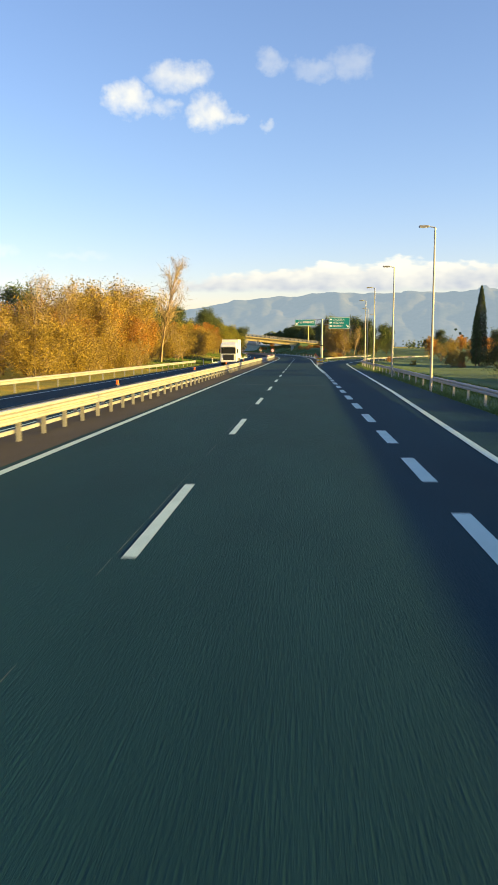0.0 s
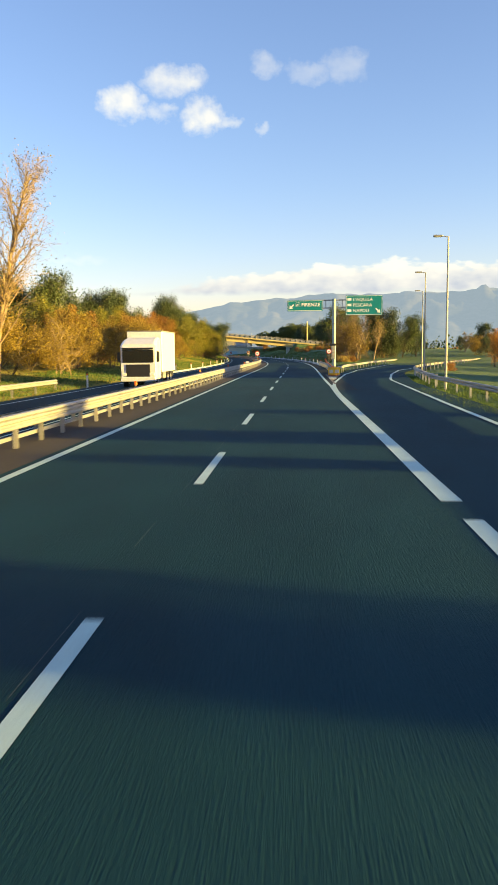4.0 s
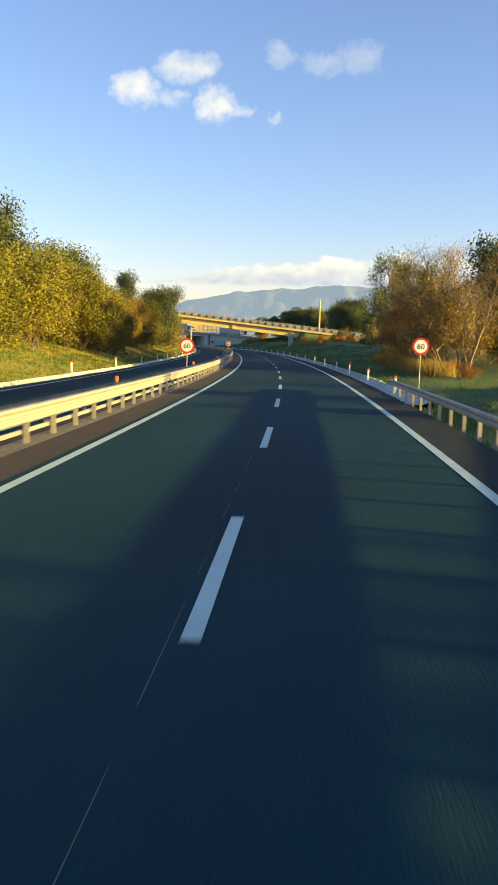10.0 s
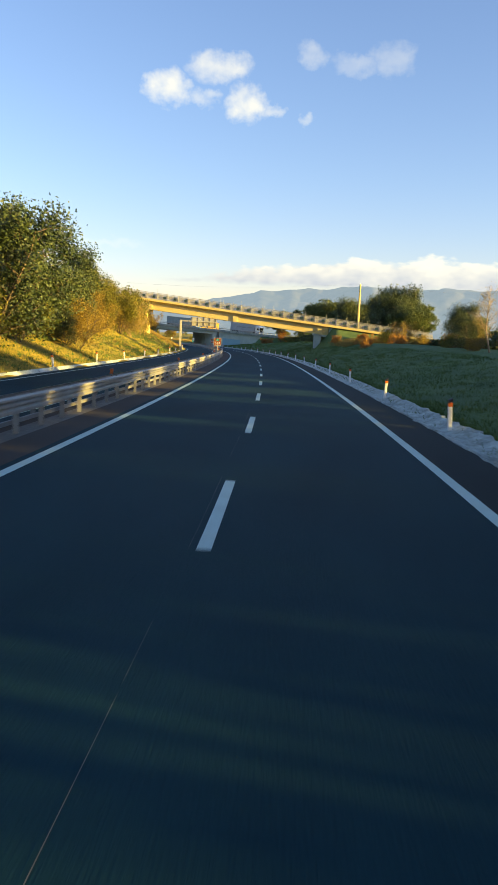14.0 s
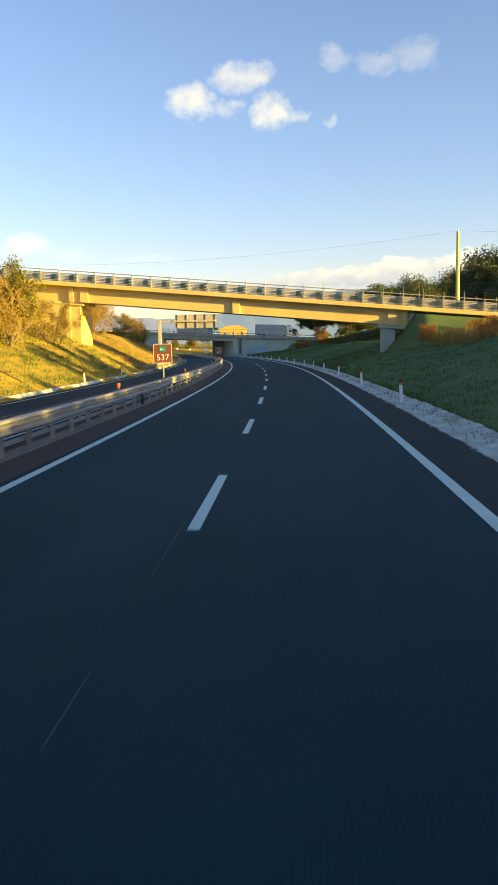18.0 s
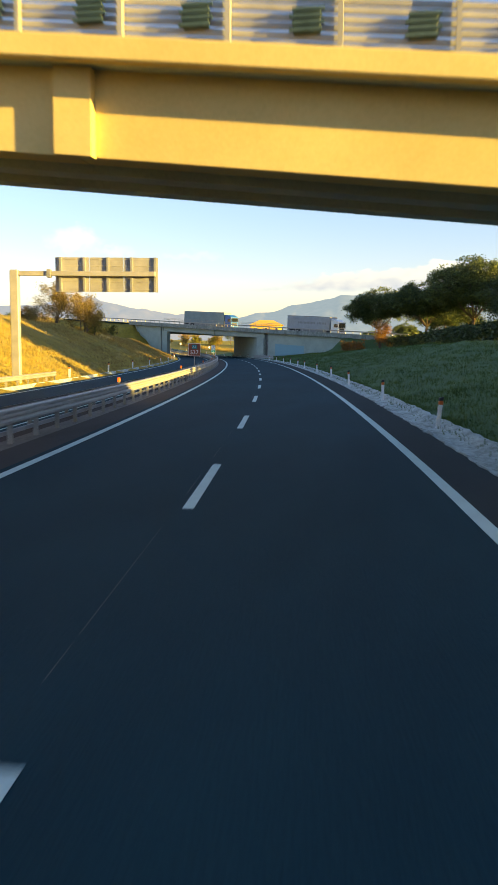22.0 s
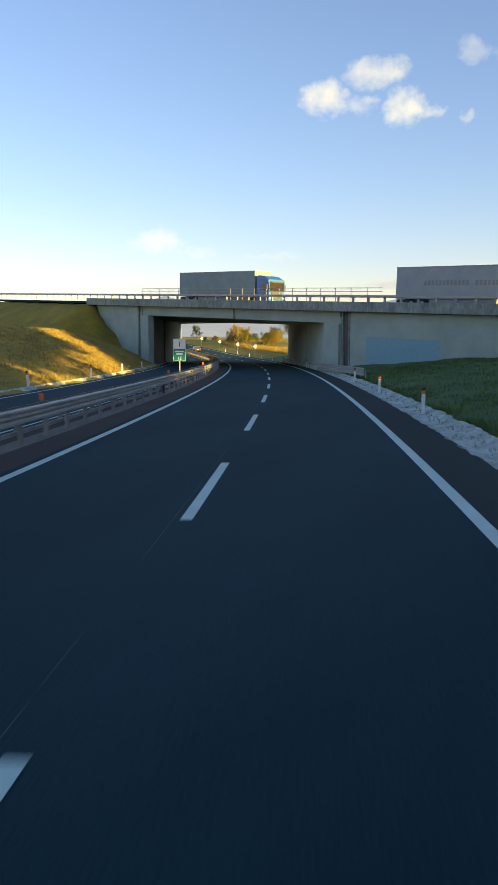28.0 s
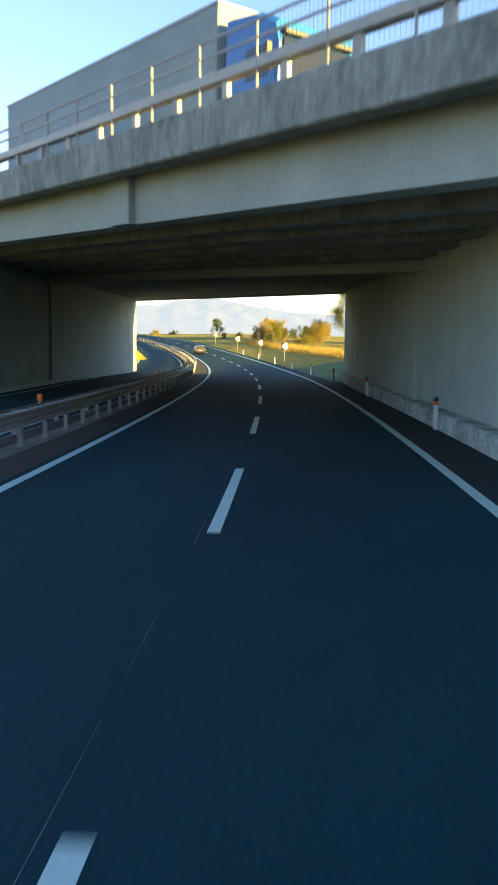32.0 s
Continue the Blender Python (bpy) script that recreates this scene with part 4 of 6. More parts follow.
def umbrella_pine(seed, height=15.0, width=8.5):
    rng = np.random.default_rng(seed)
    t = thing("umbrella_pine", pose(0, 0, -500), "tall stone pine with bare forked limbs and a broad dark dome", "tree")
    segs, tips = [], []
    fork = Vector((rng.normal(0, 0.4), rng.normal(0, 0.4), height * 0.34))
    segs.append((Vector((0, 0, -0.3)), fork * 0.5, 0.34, 0.28))
    segs.append((fork * 0.5, fork, 0.28, 0.24))
    for k in range(7):
        az = 2 * math.pi * (k + rng.uniform(-0.3, 0.3)) / 7
        r = width * rng.uniform(0.25, 0.85)
        top = Vector((math.cos(az) * r, math.sin(az) * r, height * (0.85 - 0.30 * (r / width) ** 2)))
        mid = fork.lerp(top, 0.5) + Vector((0, 0, -0.6))
        segs += [(fork, mid, 0.16, 0.10), (mid, top, 0.10, 0.04)]
        for _ in range(5):
            e = top + Vector((*rng.normal(0, 1.3, 2), rng.uniform(-0.5, 0.7)))
            segs.append((mid.lerp(top, rng.uniform(0.3, 0.9)), e, 0.045, 0.015))
            tips.append(e)
    v, f = limb_mesh(segs, 6)
    raw_object("trunk", v, f, BARK, t)
    lobes = [(0.0, 0.0, height * 0.80, width * 0.5)]
    for k in range(14):
        az, r = 2 * math.pi * (k + rng.uniform(-0.4, 0.4)) / 14, width * rng.uniform(0.4, 0.78)
        lobes.append((math.cos(az) * r, math.sin(az) * r, height * (0.80 - 0.30 * (r / width) ** 2) + rng.normal(0, 0.7), width * rng.uniform(0.24, 0.36)))
    for k in range(6):
        az, r = 2 * math.pi * (k + rng.uniform(-0.4, 0.4)) / 6, width * rng.uniform(0.25, 0.6)
        lobes.append((math.cos(az) * r, math.sin(az) * r, height * rng.uniform(0.5, 0.62), width * rng.uniform(0.2, 0.28)))
    clumps = []
    for x, y, z, r in lobes:
        for _ in range(46):
            d = Vector(rng.normal(0, 1, 3)).normalized()
            d.z = abs(d.z) if rng.uniform() < 0.65 else d.z * 0.7
            clumps.append((x + d.x * r, y + d.y * r, z + d.z * r * 0.75))
    pts = np.repeat(np.array(clumps), 48, 0)
    pts = pts + np.clip(rng.normal(0, 1, pts.shape), -1.6, 1.6) * np.array([0.5, 0.5, 0.32])
    crown = new("crown", fast_mesh("crown", *leaf_mesh(pts, 0.36, rng, -0.3, 0.5), LEAF_PINE))
    crown.parent = t
    return t


def cypress(seed, height=10.0):
    rng = np.random.default_rng(seed)
    t = thing("cypress_tree", pose(0, 0, -500), "slender dark green cypress", "tree")
    v, f = limb_mesh([(Vector((0, 0, -0.3)), Vector((0, 0, height * 0.9)), 0.16, 0.03)], 6)
    raw_object("trunk", v, f, BARK, t)
    z = height * rng.uniform(0.06, 1, 4200)
    r = 0.95 * np.sin(np.clip(z / height, 0, 1) ** 0.6 * math.pi) ** 0.7 * rng.uniform(0.5, 1, 4200)
    a = rng.uniform(0, 2 * math.pi, 4200)
    pts = np.stack([r * np.cos(a), r * np.sin(a), z], 1)
    crown = new("crown", fast_mesh("crown", *leaf_mesh(pts, 0.3, rng, -0.8, 0.35), LEAF_DARK))
    crown.parent = t
    return t


KINDS = {
    "rust": [tree("autumn_tree", "bushy tree with rust-orange autumn leaves", "tree", 11 + k, LEAF_RUST, 7.0, 8000, 0.15, 0.34, 3, 0.12, 21, 0.36) for k in range(2)],
    "gold": [tree("autumn_tree", "many-stemmed tree with golden-brown autumn leaves", "tree", 21 + k, LEAF_GOLD, 6.0, 9000, 0.14, 0.32, 4, 0.08, 28, 0.36) for k in range(2)],
    "brown": [tree("autumn_tree", "thin twiggy tree with a few tan leaves remaining", "tree", 31 + k, LEAF_GOLD, 6.5, 5000, 0.12, 0.3, 5, 0.06, 34, 0.33, 0.75, 7, 6, bark=TWIG) for k in range(2)],
    "bare": [tree("bare_tree", "tall bare tree with fine pale twigs", "tree", 41 + k, LEAF_GOLD, 12.0, 2200, 0.1, 0.5, 1, 0.3, 26, 0.26, 0.85, 6, 5, 0.17, bark=TWIG) for k in range(2)],
    "olive": [tree("leafy_tree", "rounded tree with dense yellow-green leaves", "tree", 51 + k, LEAF_OLIVE, 6.5, 11000, 0.16, 0.38, 3, 0.08, 24, 0.36) for k in range(2)],
    "dark": [tree("evergreen_oak", "dense dark green evergreen tree", "tree", 61 + k, LEAF_DARK, 8.0, 12000, 0.18, 0.42, 1, 0.12, 26, 0.36, 0.5) for k in range(2)],
    "tallgreen": [tree("evergreen_tree", "tall dark evergreen tree with ragged outline", "tree", 71 + k, LEAF_PINE, 12.0, 22000, 0.16, 0.42, 1, 0.1, 40, 0.27, 0.35, 6, 3, 0.2) for k in range(2)],
    "poplar": [tree("poplar_tree", "bare pale poplar with upswept branches", "tree", 81, LEAF_GOLD, 17.0, 2500, 0.12, 0.45, 1, 0.18, 60, 0.23, 0.95, 7, 5, 0.2, bark=TWIG)],
    "shrub": [tree("shrub", "low dense shrub of dull green and gold leaves", "shrub", 91 + k, LEAF_OLIVE if k else LEAF_GOLD, 2.6, 2600, 0.17, 0.26, 5, 0.05, 25, 0.42, 0.5) for k in range(2)],
    "redshrub": [tree("shrub", "glowing orange-brown dry shrub", "shrub", 95 + k, LEAF_RUST, 2.4, 2000, 0.15, 0.24, 5, 0.05, 25, 0.42, 0.7, bark=TWIG) for k in range(2)],
    "pine": [umbrella_pine(101, 15.5, 8.5), umbrella_pine(102, 14.0, 7.5)],
    "cypress": [cypress(111)],
}
used = set()
planting = random.Random(5)


def plant(kind, s, off, size=1.0, group="", z=None):
    """Stands a tree at a road place on the ground."""
    p = on_road(s, off)
    plant_at(kind, p.x, p.y, ground_at(s, off) if z is None else z, size, group)


def plant_at(kind, x, y, z, size, group=""):
    src = planting.choice(KINDS[kind])
    m = pose(x, y, z - 0.15, 0, 0, planting.uniform(0, 360)) @ Matrix.Diagonal((size * planting.uniform(0.9, 1.1), size * planting.uniform(0.9, 1.1), size * planting.uniform(0.92, 1.08), 1))
    if src.name in used:
        ob = copy_thing(src, m)
    else:
        ob = src
        ob.matrix_world = m
        used.add(src.name)
    if group:
        ob["group"] = group


def belt(kinds, s0, s1, off0, off1, count, low, high, group):
    for k in range(count):
        s = s0 + (s1 - s0) * (k + planting.uniform(0.1, 0.9)) / count
        plant(planting.choice(kinds), s, planting.uniform(off0, off1), planting.uniform(low, high), group)


LEFT, RIGHT = "trees on the bank beside the opposite carriageway", "trees beside the near carriageway"
# opposite side, start of the drive
belt(["brown", "gold", "brown", "rust"], 35, 100, -26, -20, 24, 0.8, 1.1, LEFT)
belt(["brown", "brown", "brown"], 90, 113, -26, -22, 11, 1.5, 1.8, LEFT)
belt(["brown", "shrub", "gold"], 60, 110, -20.5, -18.5, 13, 0.55, 0.75, LEFT)
belt(["brown", "rust", "gold", "brown"], 45, 150, -38, -28, 24, 1.15, 1.6, LEFT)
belt(["bare", "dark", "brown"], 130, 185, -52, -38, 9, 0.6, 0.8, LEFT)
belt(["bare"], 96, 118, -30, -26, 5, 1.0, 1.15, LEFT)
plant("dark", 110, -37.5, 1.45, LEFT)
plant("dark", 104, -40, 1.35, LEFT)
plant("poplar", 126, -20.3, 1.0, LEFT)
belt(["bare", "brown", "bare"], 74, 104, -29, -23, 9, 1.0, 1.25, LEFT)
belt(["rust"], 92, 112, -24, -20.5, 5, 0.85, 1.05, LEFT)
plant("rust", 112, -21, 1.15, LEFT)
plant("rust", 118, -23, 1.2, LEFT)
plant("rust", 105, -22, 1.0, LEFT)
# wooded bank up to the overpass
belt(["gold", "brown", "gold", "rust", "gold"], 134, 215, -23.5, -19.5, 24, 0.85, 1.1, LEFT)
belt(["gold", "brown", "olive", "gold"], 140, 225, -31, -24, 24, 0.9, 1.12, LEFT)
belt(["dark", "dark", "gold"], 160, 255, -44, -33, 26, 0.9, 1.15, LEFT)
belt(["olive", "gold", "olive"], 212, 262, -23, -18.5, 15, 0.95, 1.15, LEFT)
belt(["olive", "dark", "gold"], 215, 245, -30, -23, 8, 0.95, 1.15, LEFT)
belt(["olive", "gold", "dark", "gold"], 242, 300, -29, -22.5, 18, 0.85, 1.1, LEFT)
belt(["olive", "dark", "gold"], 262, 322, -22.5, -18, 17, 0.65, 0.9, LEFT)
belt(["dark", "olive"], 300, 345, -27, -21, 8, 0.7, 0.9, LEFT)
belt(["olive", "dark", "gold", "olive"], 250, 322, -18.6, -16.4, 20, 0.55, 0.85, LEFT)
belt(["olive", "gold", "gold"], 246, 292, -21, -18.5, 10, 0.85, 1.1, LEFT)
belt(["gold", "gold", "olive", "brown"], 330, 386, -23.5, -18.5, 24, 0.75, 1.0, LEFT)
belt(["shrub", "shrub", "olive"], 335, 390, -30, -24, 9, 0.8, 1.1, LEFT)
belt(["gold", "olive", "brown", "gold"], 415, 462, -33, -24, 14, 0.85, 1.2, LEFT)
belt(["shrub", "redshrub"], 455, 490, -32, -25, 4, 0.8, 1.2, LEFT)
belt(["shrub"], 532, 560, -36, -27, 4, 0.9, 1.3, LEFT)
belt(["brown", "shrub"], 585, 612, -52, -40, 4, 0.8, 1.1, LEFT)
# near side: beside the exit ramp
belt(["shrub", "dark", "redshrub", "gold"], 60, 97, 22, 30, 6, 0.38, 0.5, RIGHT)
belt(["shrub", "dark", "redshrub", "gold"], 137, 150, 22, 30, 4, 0.45, 0.6, RIGHT)
belt(["gold", "brown", "rust", "brown"], 166, 214, 32, 52, 17, 0.6, 0.85, RIGHT)
# two unseen trees added for the shadow bands across the lanes
plant("dark", 64, 27, 0.5, RIGHT)
plant("dark", 68.5, 28, 0.52, RIGHT)
belt(["dark", "dark", "shrub"], 80, 98, 24.5, 30, 6, 0.33, 0.42, RIGHT)
plant("cypress", 150, 33.5, 1.2, RIGHT)
plant("cypress", 152, 34.6, 1.25, RIGHT)
plant("redshrub", 165, 19.5, 0.55, RIGHT)
belt(["brown", "rust", "gold", "dark"], 244, 304, 46, 75, 18, 0.7, 1.0, RIGHT)
# stand of tall trees past the gore
belt(["brown", "bare", "brown", "bare"], 238, 260, 13, 17.5, 9, 1.12, 1.4, RIGHT)
belt(["brown", "bare", "gold", "bare", "brown", "dark"], 242, 264, 17, 28, 11, 0.95, 1.2, RIGHT)
plant("tallgreen", 272, 14.4, 1.08, RIGHT)
plant("tallgreen", 268, 16.6, 1.02, RIGHT)
plant("tallgreen", 279, 18, 0.8, RIGHT)
plant("rust", 258, 13.6, 1.0, RIGHT)
plant("bare", 248, 14.0, 1.3, RIGHT)
plant("bare", 235, 14.4, 1.2, RIGHT)
plant("bare", 229, 17, 1.1, RIGHT)
plant("bare", 254, 16.0, 1.35, RIGHT)
belt(["shrub", "redshrub"], 228, 275, 12, 15, 5, 0.5, 0.8, RIGHT)
belt(["bare", "dark", "shrub", "brown"], 278, 330, 18, 25, 11, 0.5, 0.75, RIGHT)
belt(["dark", "tallgreen", "dark", "gold"], 285, 385, 27, 42, 15, 0.5, 0.75, RIGHT)
belt(["shrub", "redshrub", "shrub"], 325, 385, 19, 26, 9, 0.7, 1.2, RIGHT)
belt(["redshrub", "shrub"], 392, 402, 20, 40, 5, 0.6, 0.9, RIGHT)
belt(["redshrub", "brown", "shrub"], 370, 396, 19, 30, 14, 0.5, 0.9, RIGHT)
belt(["redshrub", "shrub", "redshrub"], 345, 396, 14.5, 20, 12, 0.5, 0.9, RIGHT)
belt(["gold", "dark", "olive", "dark"], 428, 456, 22, 36, 8, 0.6, 0.85, RIGHT)
# trees added farther out, mostly unseen, to throw shade over road and bank
belt(["dark", "tallgreen"], 244, 272, 24, 34, 5, 0.6, 0.75, RIGHT)
belt(["dark", "tallgreen", "dark"], 134, 147, 44, 54, 16, 1.02, 1.16, RIGHT)
belt(["dark"], 439, 508, 38, 50, 32, 1.1, 1.3, RIGHT)
belt(["pine"], 430, 441, 37, 47, 3, 0.66, 0.78, RIGHT)
# umbrella pines between the bridges
for x, y, k in ((-20.6, 543.5, 1.14), (-12.5, 536, 1.3), (-4.5, 528, 1.36), (4, 520, 1.3), (14, 512, 1.12), (-8, 560, 1.0)):
    plant_at("pine", x, y, 2.4, k, RIGHT)
plant_at("rust", -20.0, 535, 2.3, 0.8, RIGHT)
plant("gold", 490, -22.5, 1.15, LEFT)
plant("gold", 487, -25.5, 1.2, LEFT)
plant("olive", 493, -21.5, 0.6, LEFT)
belt(["redshrub", "brown", "redshrub"], 535, 566, 19, 27, 7, 0.7, 1.1, RIGHT)
belt(["dark", "shrub", "gold"], 440, 530, 34, 60, 12, 0.6, 1.0, RIGHT)
# far side of the second bridge
belt(["dark", "shrub", "olive", "gold"], 690, 800, 16, 40, 12, 0.6, 1.0, RIGHT)
for kind, az, d, k in (("dark", -17.4, 215, 0.7), ("dark", -17.8, 213, 0.65), ("gold", -19.9, 190, 0.5), ("gold", -19.4, 195, 0.5), ("dark", -22.2, 200, 0.4), ("gold", -16.2, 180, 0.5), ("olive", -15.5, 172, 0.55), ("olive", -15.0, 165, 0.5), ("gold", -27.0, 240, 0.6), ("olive", -25.5, 250, 0.6), ("tallgreen", -13.6, 150, 0.9)):
    plant_at(kind, -52 + d * math.sin(radians(az)), 559 + d * math.cos(radians(az)), 4.2, k, RIGHT)
belt(["shrub", "gold", "dark", "olive"], 720, 900, -70, -16, 22, 0.7, 1.2, LEFT)
belt(["dark", "olive", "gold", "pine"], 640, 760, 60, 140, 12, 0.7, 1.0, RIGHT)
belt(["dark", "gold", "olive"], 640, 800, -160, -70, 14, 0.8, 1.2, LEFT)
for k in list(KINDS):
    for src in KINDS[k]:
        if src.name not in used:
            for ob in (*src.children_recursive, src):
                bpy.data.objects.remove(ob)


# ---- distant belts of wood ----
def far_wood(name, label, x0, x1, y0, y1, count, low, high, material, seed):
    rng = np.random.default_rng(seed)
    pts, sizes = [], []
    for _ in range(count):
        c = np.array([rng.uniform(x0, x1), rng.uniform(y0, y1), 0])
        h = rng.uniform(low, high)
        n = 60
        q = c + rng.normal(0, 1, (n, 3)) * np.array([h * 0.35, h * 0.35, h * 0.22]) + np.array([0, 0, h * 0.55])
        q[:, 2] = np.maximum(q[:, 2], 0)
        pts.append(q)
    ob = new(name, fast_mesh(name, *leaf_mesh(np.concatenate(pts), 1.5, rng, 0, 0.8), material))
    tagged(ob, label, "trees", kind="stuff")


far_wood("far_wood", "distant belt of dark evergreen trees", -460, 260, 1000, 1500, 200, 5, 8, LEAF_DARK, 1)
far_wood("far_wood", "distant belt of autumn-coloured trees", -520, 300, 950, 1500, 200, 4, 7, LEAF_OLIVE, 2)
far_wood("far_wood", "distant wooded edge beyond the fields", 70, 330, 180, 640, 150, 6, 11, LEAF_DARK, 3)
far_wood("far_wood", "distant rusty trees beyond the fields", 80, 300, 150, 600, 90, 5, 9, LEAF_RUST, 4)
far_wood("far_wood", "distant trees behind the opposite bank", -260, -95, 120, 560, 150, 6, 10, LEAF_DARK, 5)


# ---- hedges on the near bank and an unseen one beyond the exit lane ----
def hedge(name, label, s0, s1, off0, off1, top, seed, material=LEAF_DARK):
    rng = np.random.default_rng(seed)
    n = int((s1 - s0) * 230)
    s, o = rng.uniform(s0, s1, n), rng.uniform(off0, off1, n)
    h = top * (0.96 + 0.03 * np.sin(s * 0.7) + 0.03 * np.sin(s * 2.3)) * rng.uniform(0, 1, n) ** 0.6
    g = ground_height(s, o)
    pts = [(*on_road(a, b)[:2], c + d) for a, b, c, d in zip(s, o, g, h)]
    ob = new(name, fast_mesh(name, *leaf_mesh(pts, 0.42, rng, 0, 0.8), material))
    tagged(ob, label, "hedge", kind="stuff")


# bank hedge heights are stepped to set how far its shade reaches
for s0, s1, top, seed in ((292, 345, 2.3, 22), (345, 392, 1.2, 24), (416, 462, 0.9, 25), (462, 520, 3.5, 23), (520, 640, 3.2, 26)):
    hedge("hedge", "ragged dark hedge along the top of the near bank", s0, s1, 29, 33, top, seed)
# added out of view so that its shadow covers the exit lane
hedge("hedge", "unseen dark hedge added to shade the exit lane", -90, 84, 27, 29.5, 2.95, 21)


# ---- grass and reeds ----
def tufts(name, label, places, height, material, seed, blades=16, spread=0.3):
    rng = np.random.default_rng(seed)
    verts, faces = [], []
    for x, y, z in places:
        for _ in range(blades):
            bx, by = x + rng.normal(0, spread), y + rng.normal(0, spread)
            h = height * rng.uniform(0.5, 1.2)
            a = rng.uniform(0, 2 * math.pi)
            dx, dy = math.cos(a) * 0.014 * (1 + height), math.sin(a) * 0.014 * (1 + height)
            lx, ly = rng.normal(0, 0.25 * h, 2)
            b = len(verts)
            verts += [(bx - dx, by - dy, z - 0.05), (bx + dx, by + dy, z - 0.05), (bx + lx, by + ly, z + h)]
            faces.append((b, b + 1, b + 2))
    ob = new(name, fast_mesh(name, verts, faces, material))
    return tagged(ob, label, "grass", kind="stuff")


def scatter(seed, count, s0, s1, o0, o1):
    rng = np.random.default_rng(seed)
    s, o = rng.uniform(s0, s1, count), rng.uniform(o0, o1, count)
    z = ground_height(s, o)
    return [(*on_road(a, b)[:2], c) for a, b, c in zip(s, o, z)]


tufts("verge_grass", "short green grass on the verge beside the exit lane", scatter(1, 2600, 0, 150, 10.9, 15), 0.22, BLADE, 1)
tufts("verge_grass", "green and yellow grass along the near bank", scatter(2, 5200, 206, 420, 6.9, 17), 0.14, BLADE, 2)
tufts("verge_grass", "green and yellow grass along the near bank", scatter(3, 4200, 410, 580, 6.9, 17), 0.14, BLADE, 3)
tufts("bank_grass", "sunlit rough grass on the opposite bank", scatter(4, 6500, 100, 400, -22, -13.8), 0.2, BLADE, 4)
tufts("bank_grass", "sunlit rough grass on the opposite bank", scatter(5, 4500, 404, 590, -24, -13.8), 0.2, DRY, 5)
tufts("rail_grass", "yellow-green tufts under the near barrier", scatter(6, 900, 150, 214, 5.7, 7.6), 0.15, BLADE, 6)
tufts("kerb_grass", "ragged grass creeping over the drainage kerb", scatter(17, 5200, 206, 572, 6.2, 6.9), 0.11, BLADE, 17)
tufts("rail_grass", "yellow-green weeds under the exit lane barrier", scatter(16, 900, 15, 120, 9.15, 10.6), 0.3, BLADE, 16)
tufts("dry_reeds", "tall dry straw-coloured reeds", scatter(7, 420, 232, 262, 11, 13), 1.1, DRY, 7, 12)
tufts("dry_reeds", "tall dry straw-coloured reeds near the overpass", scatter(8, 700, 372, 398, 15, 26), 1.0, DRY, 8, 10)
tufts("dry_reeds", "dry golden stalks beyond the second bridge", scatter(9, 900, 650, 740, 13, 18), 0.9, DRY, 9, 10)


# ---- writing ----
def lettering(name, text, size, material, parent, x, z, y=-0.008, align="LEFT", wide=0.0, bold=0.0):
    """Raised letters standing upright, facing -y."""
    cu = bpy.data.curves.new(name, "FONT")
    cu.body, cu.size, cu.align_x, cu.extrude = text, size, align, 0.004
    cu.resolution_u, cu.offset = 3, bold
    tmp = bpy.data.objects.new(name, cu)
    me = bpy.data.meshes.new_from_object(tmp)
    bpy.data.objects.remove(tmp)
    me.materials.append(material)
    ob = new(name, me)
    ob.parent = parent
    ob.matrix_basis = pose(x, y, z, 90, 0, 0)
    if wide:
        ob.matrix_basis = ob.matrix_basis @ Matrix.Diagonal((wide / max(v.co.x for v in me.vertices), 1, 1, 1))
    return ob


def panel(width, height, thick=0.03, radius=0.08):
    """A sign plate with rounded corners, centred, facing -y."""
    bm = bmesh.new()
    ring = []
    for cx, cz, a0 in ((1, 1, 0), (-1, 1, 90), (-1, -1, 180), (1, -1, 270)):
        for k in range(4):
            a = radians(a0 + 30 * k)
            ring.append((cx * (width / 2 - radius) + radius * math.cos(a), cz * (height / 2 - radius) + radius * math.sin(a)))
    front = [bm.verts.new((x, 0, z)) for x, z in ring]
    back = [bm.verts.new((x, thick, z)) for x, z in ring]
    bm.faces.new(front[::-1])
    bm.faces.new(back)
    for k in range(len(ring)):
        bm.faces.new((front[k], front[(k + 1) % len(ring)], back[(k + 1) % len(ring)], back[k]))
    bmesh.ops.recalc_face_normals(bm, faces=bm.faces)
    return bm


def border(width, height, wide, y=-0.008, radius=0.07):
    bm = bmesh.new()
    rings = []
    for inset in (0, wide):
        r = max(radius - inset, 0.015)
        ring = []
        for cx, cz, a0 in ((1, 1, 0), (-1, 1, 90), (-1, -1, 180), (1, -1, 270)):
            for k in range(4):
                a = radians(a0 + 30 * k)
                ring.append(bm.verts.new((cx * (width / 2 - inset - r) + r * math.cos(a), y, cz * (height / 2 - inset - r) + r * math.sin(a))))
        rings.append(ring)
    n = len(rings[0])
    for k in range(n):
        bm.faces.new((rings[0][k], rings[0][(k + 1) % n], rings[1][(k + 1) % n], rings[1][k]))
    return bm


def disc(radius, y, thick=0.004, sides=32):
    return tubed((0, y, 0), (0, y - thick, 0), radius, radius, sides)


def arrow(bm_size, down_right):
    """A stout diagonal arrow pointing down."""
    k = 1 if down_right else -1
    bm = bmesh.new()
    for pts in (((-0.5, 0.32), (-0.32, 0.5), (0.12, 0.06), (-0.06, -0.12)), ((0.34, 0.28), (0.42, -0.42), (-0.28, -0.34))):
        bm.faces.new([bm.verts.new((k * x * bm_size, -0.02, z * bm_size)) for x, z in (pts if k < 0 else pts[::-1])])
    return bm


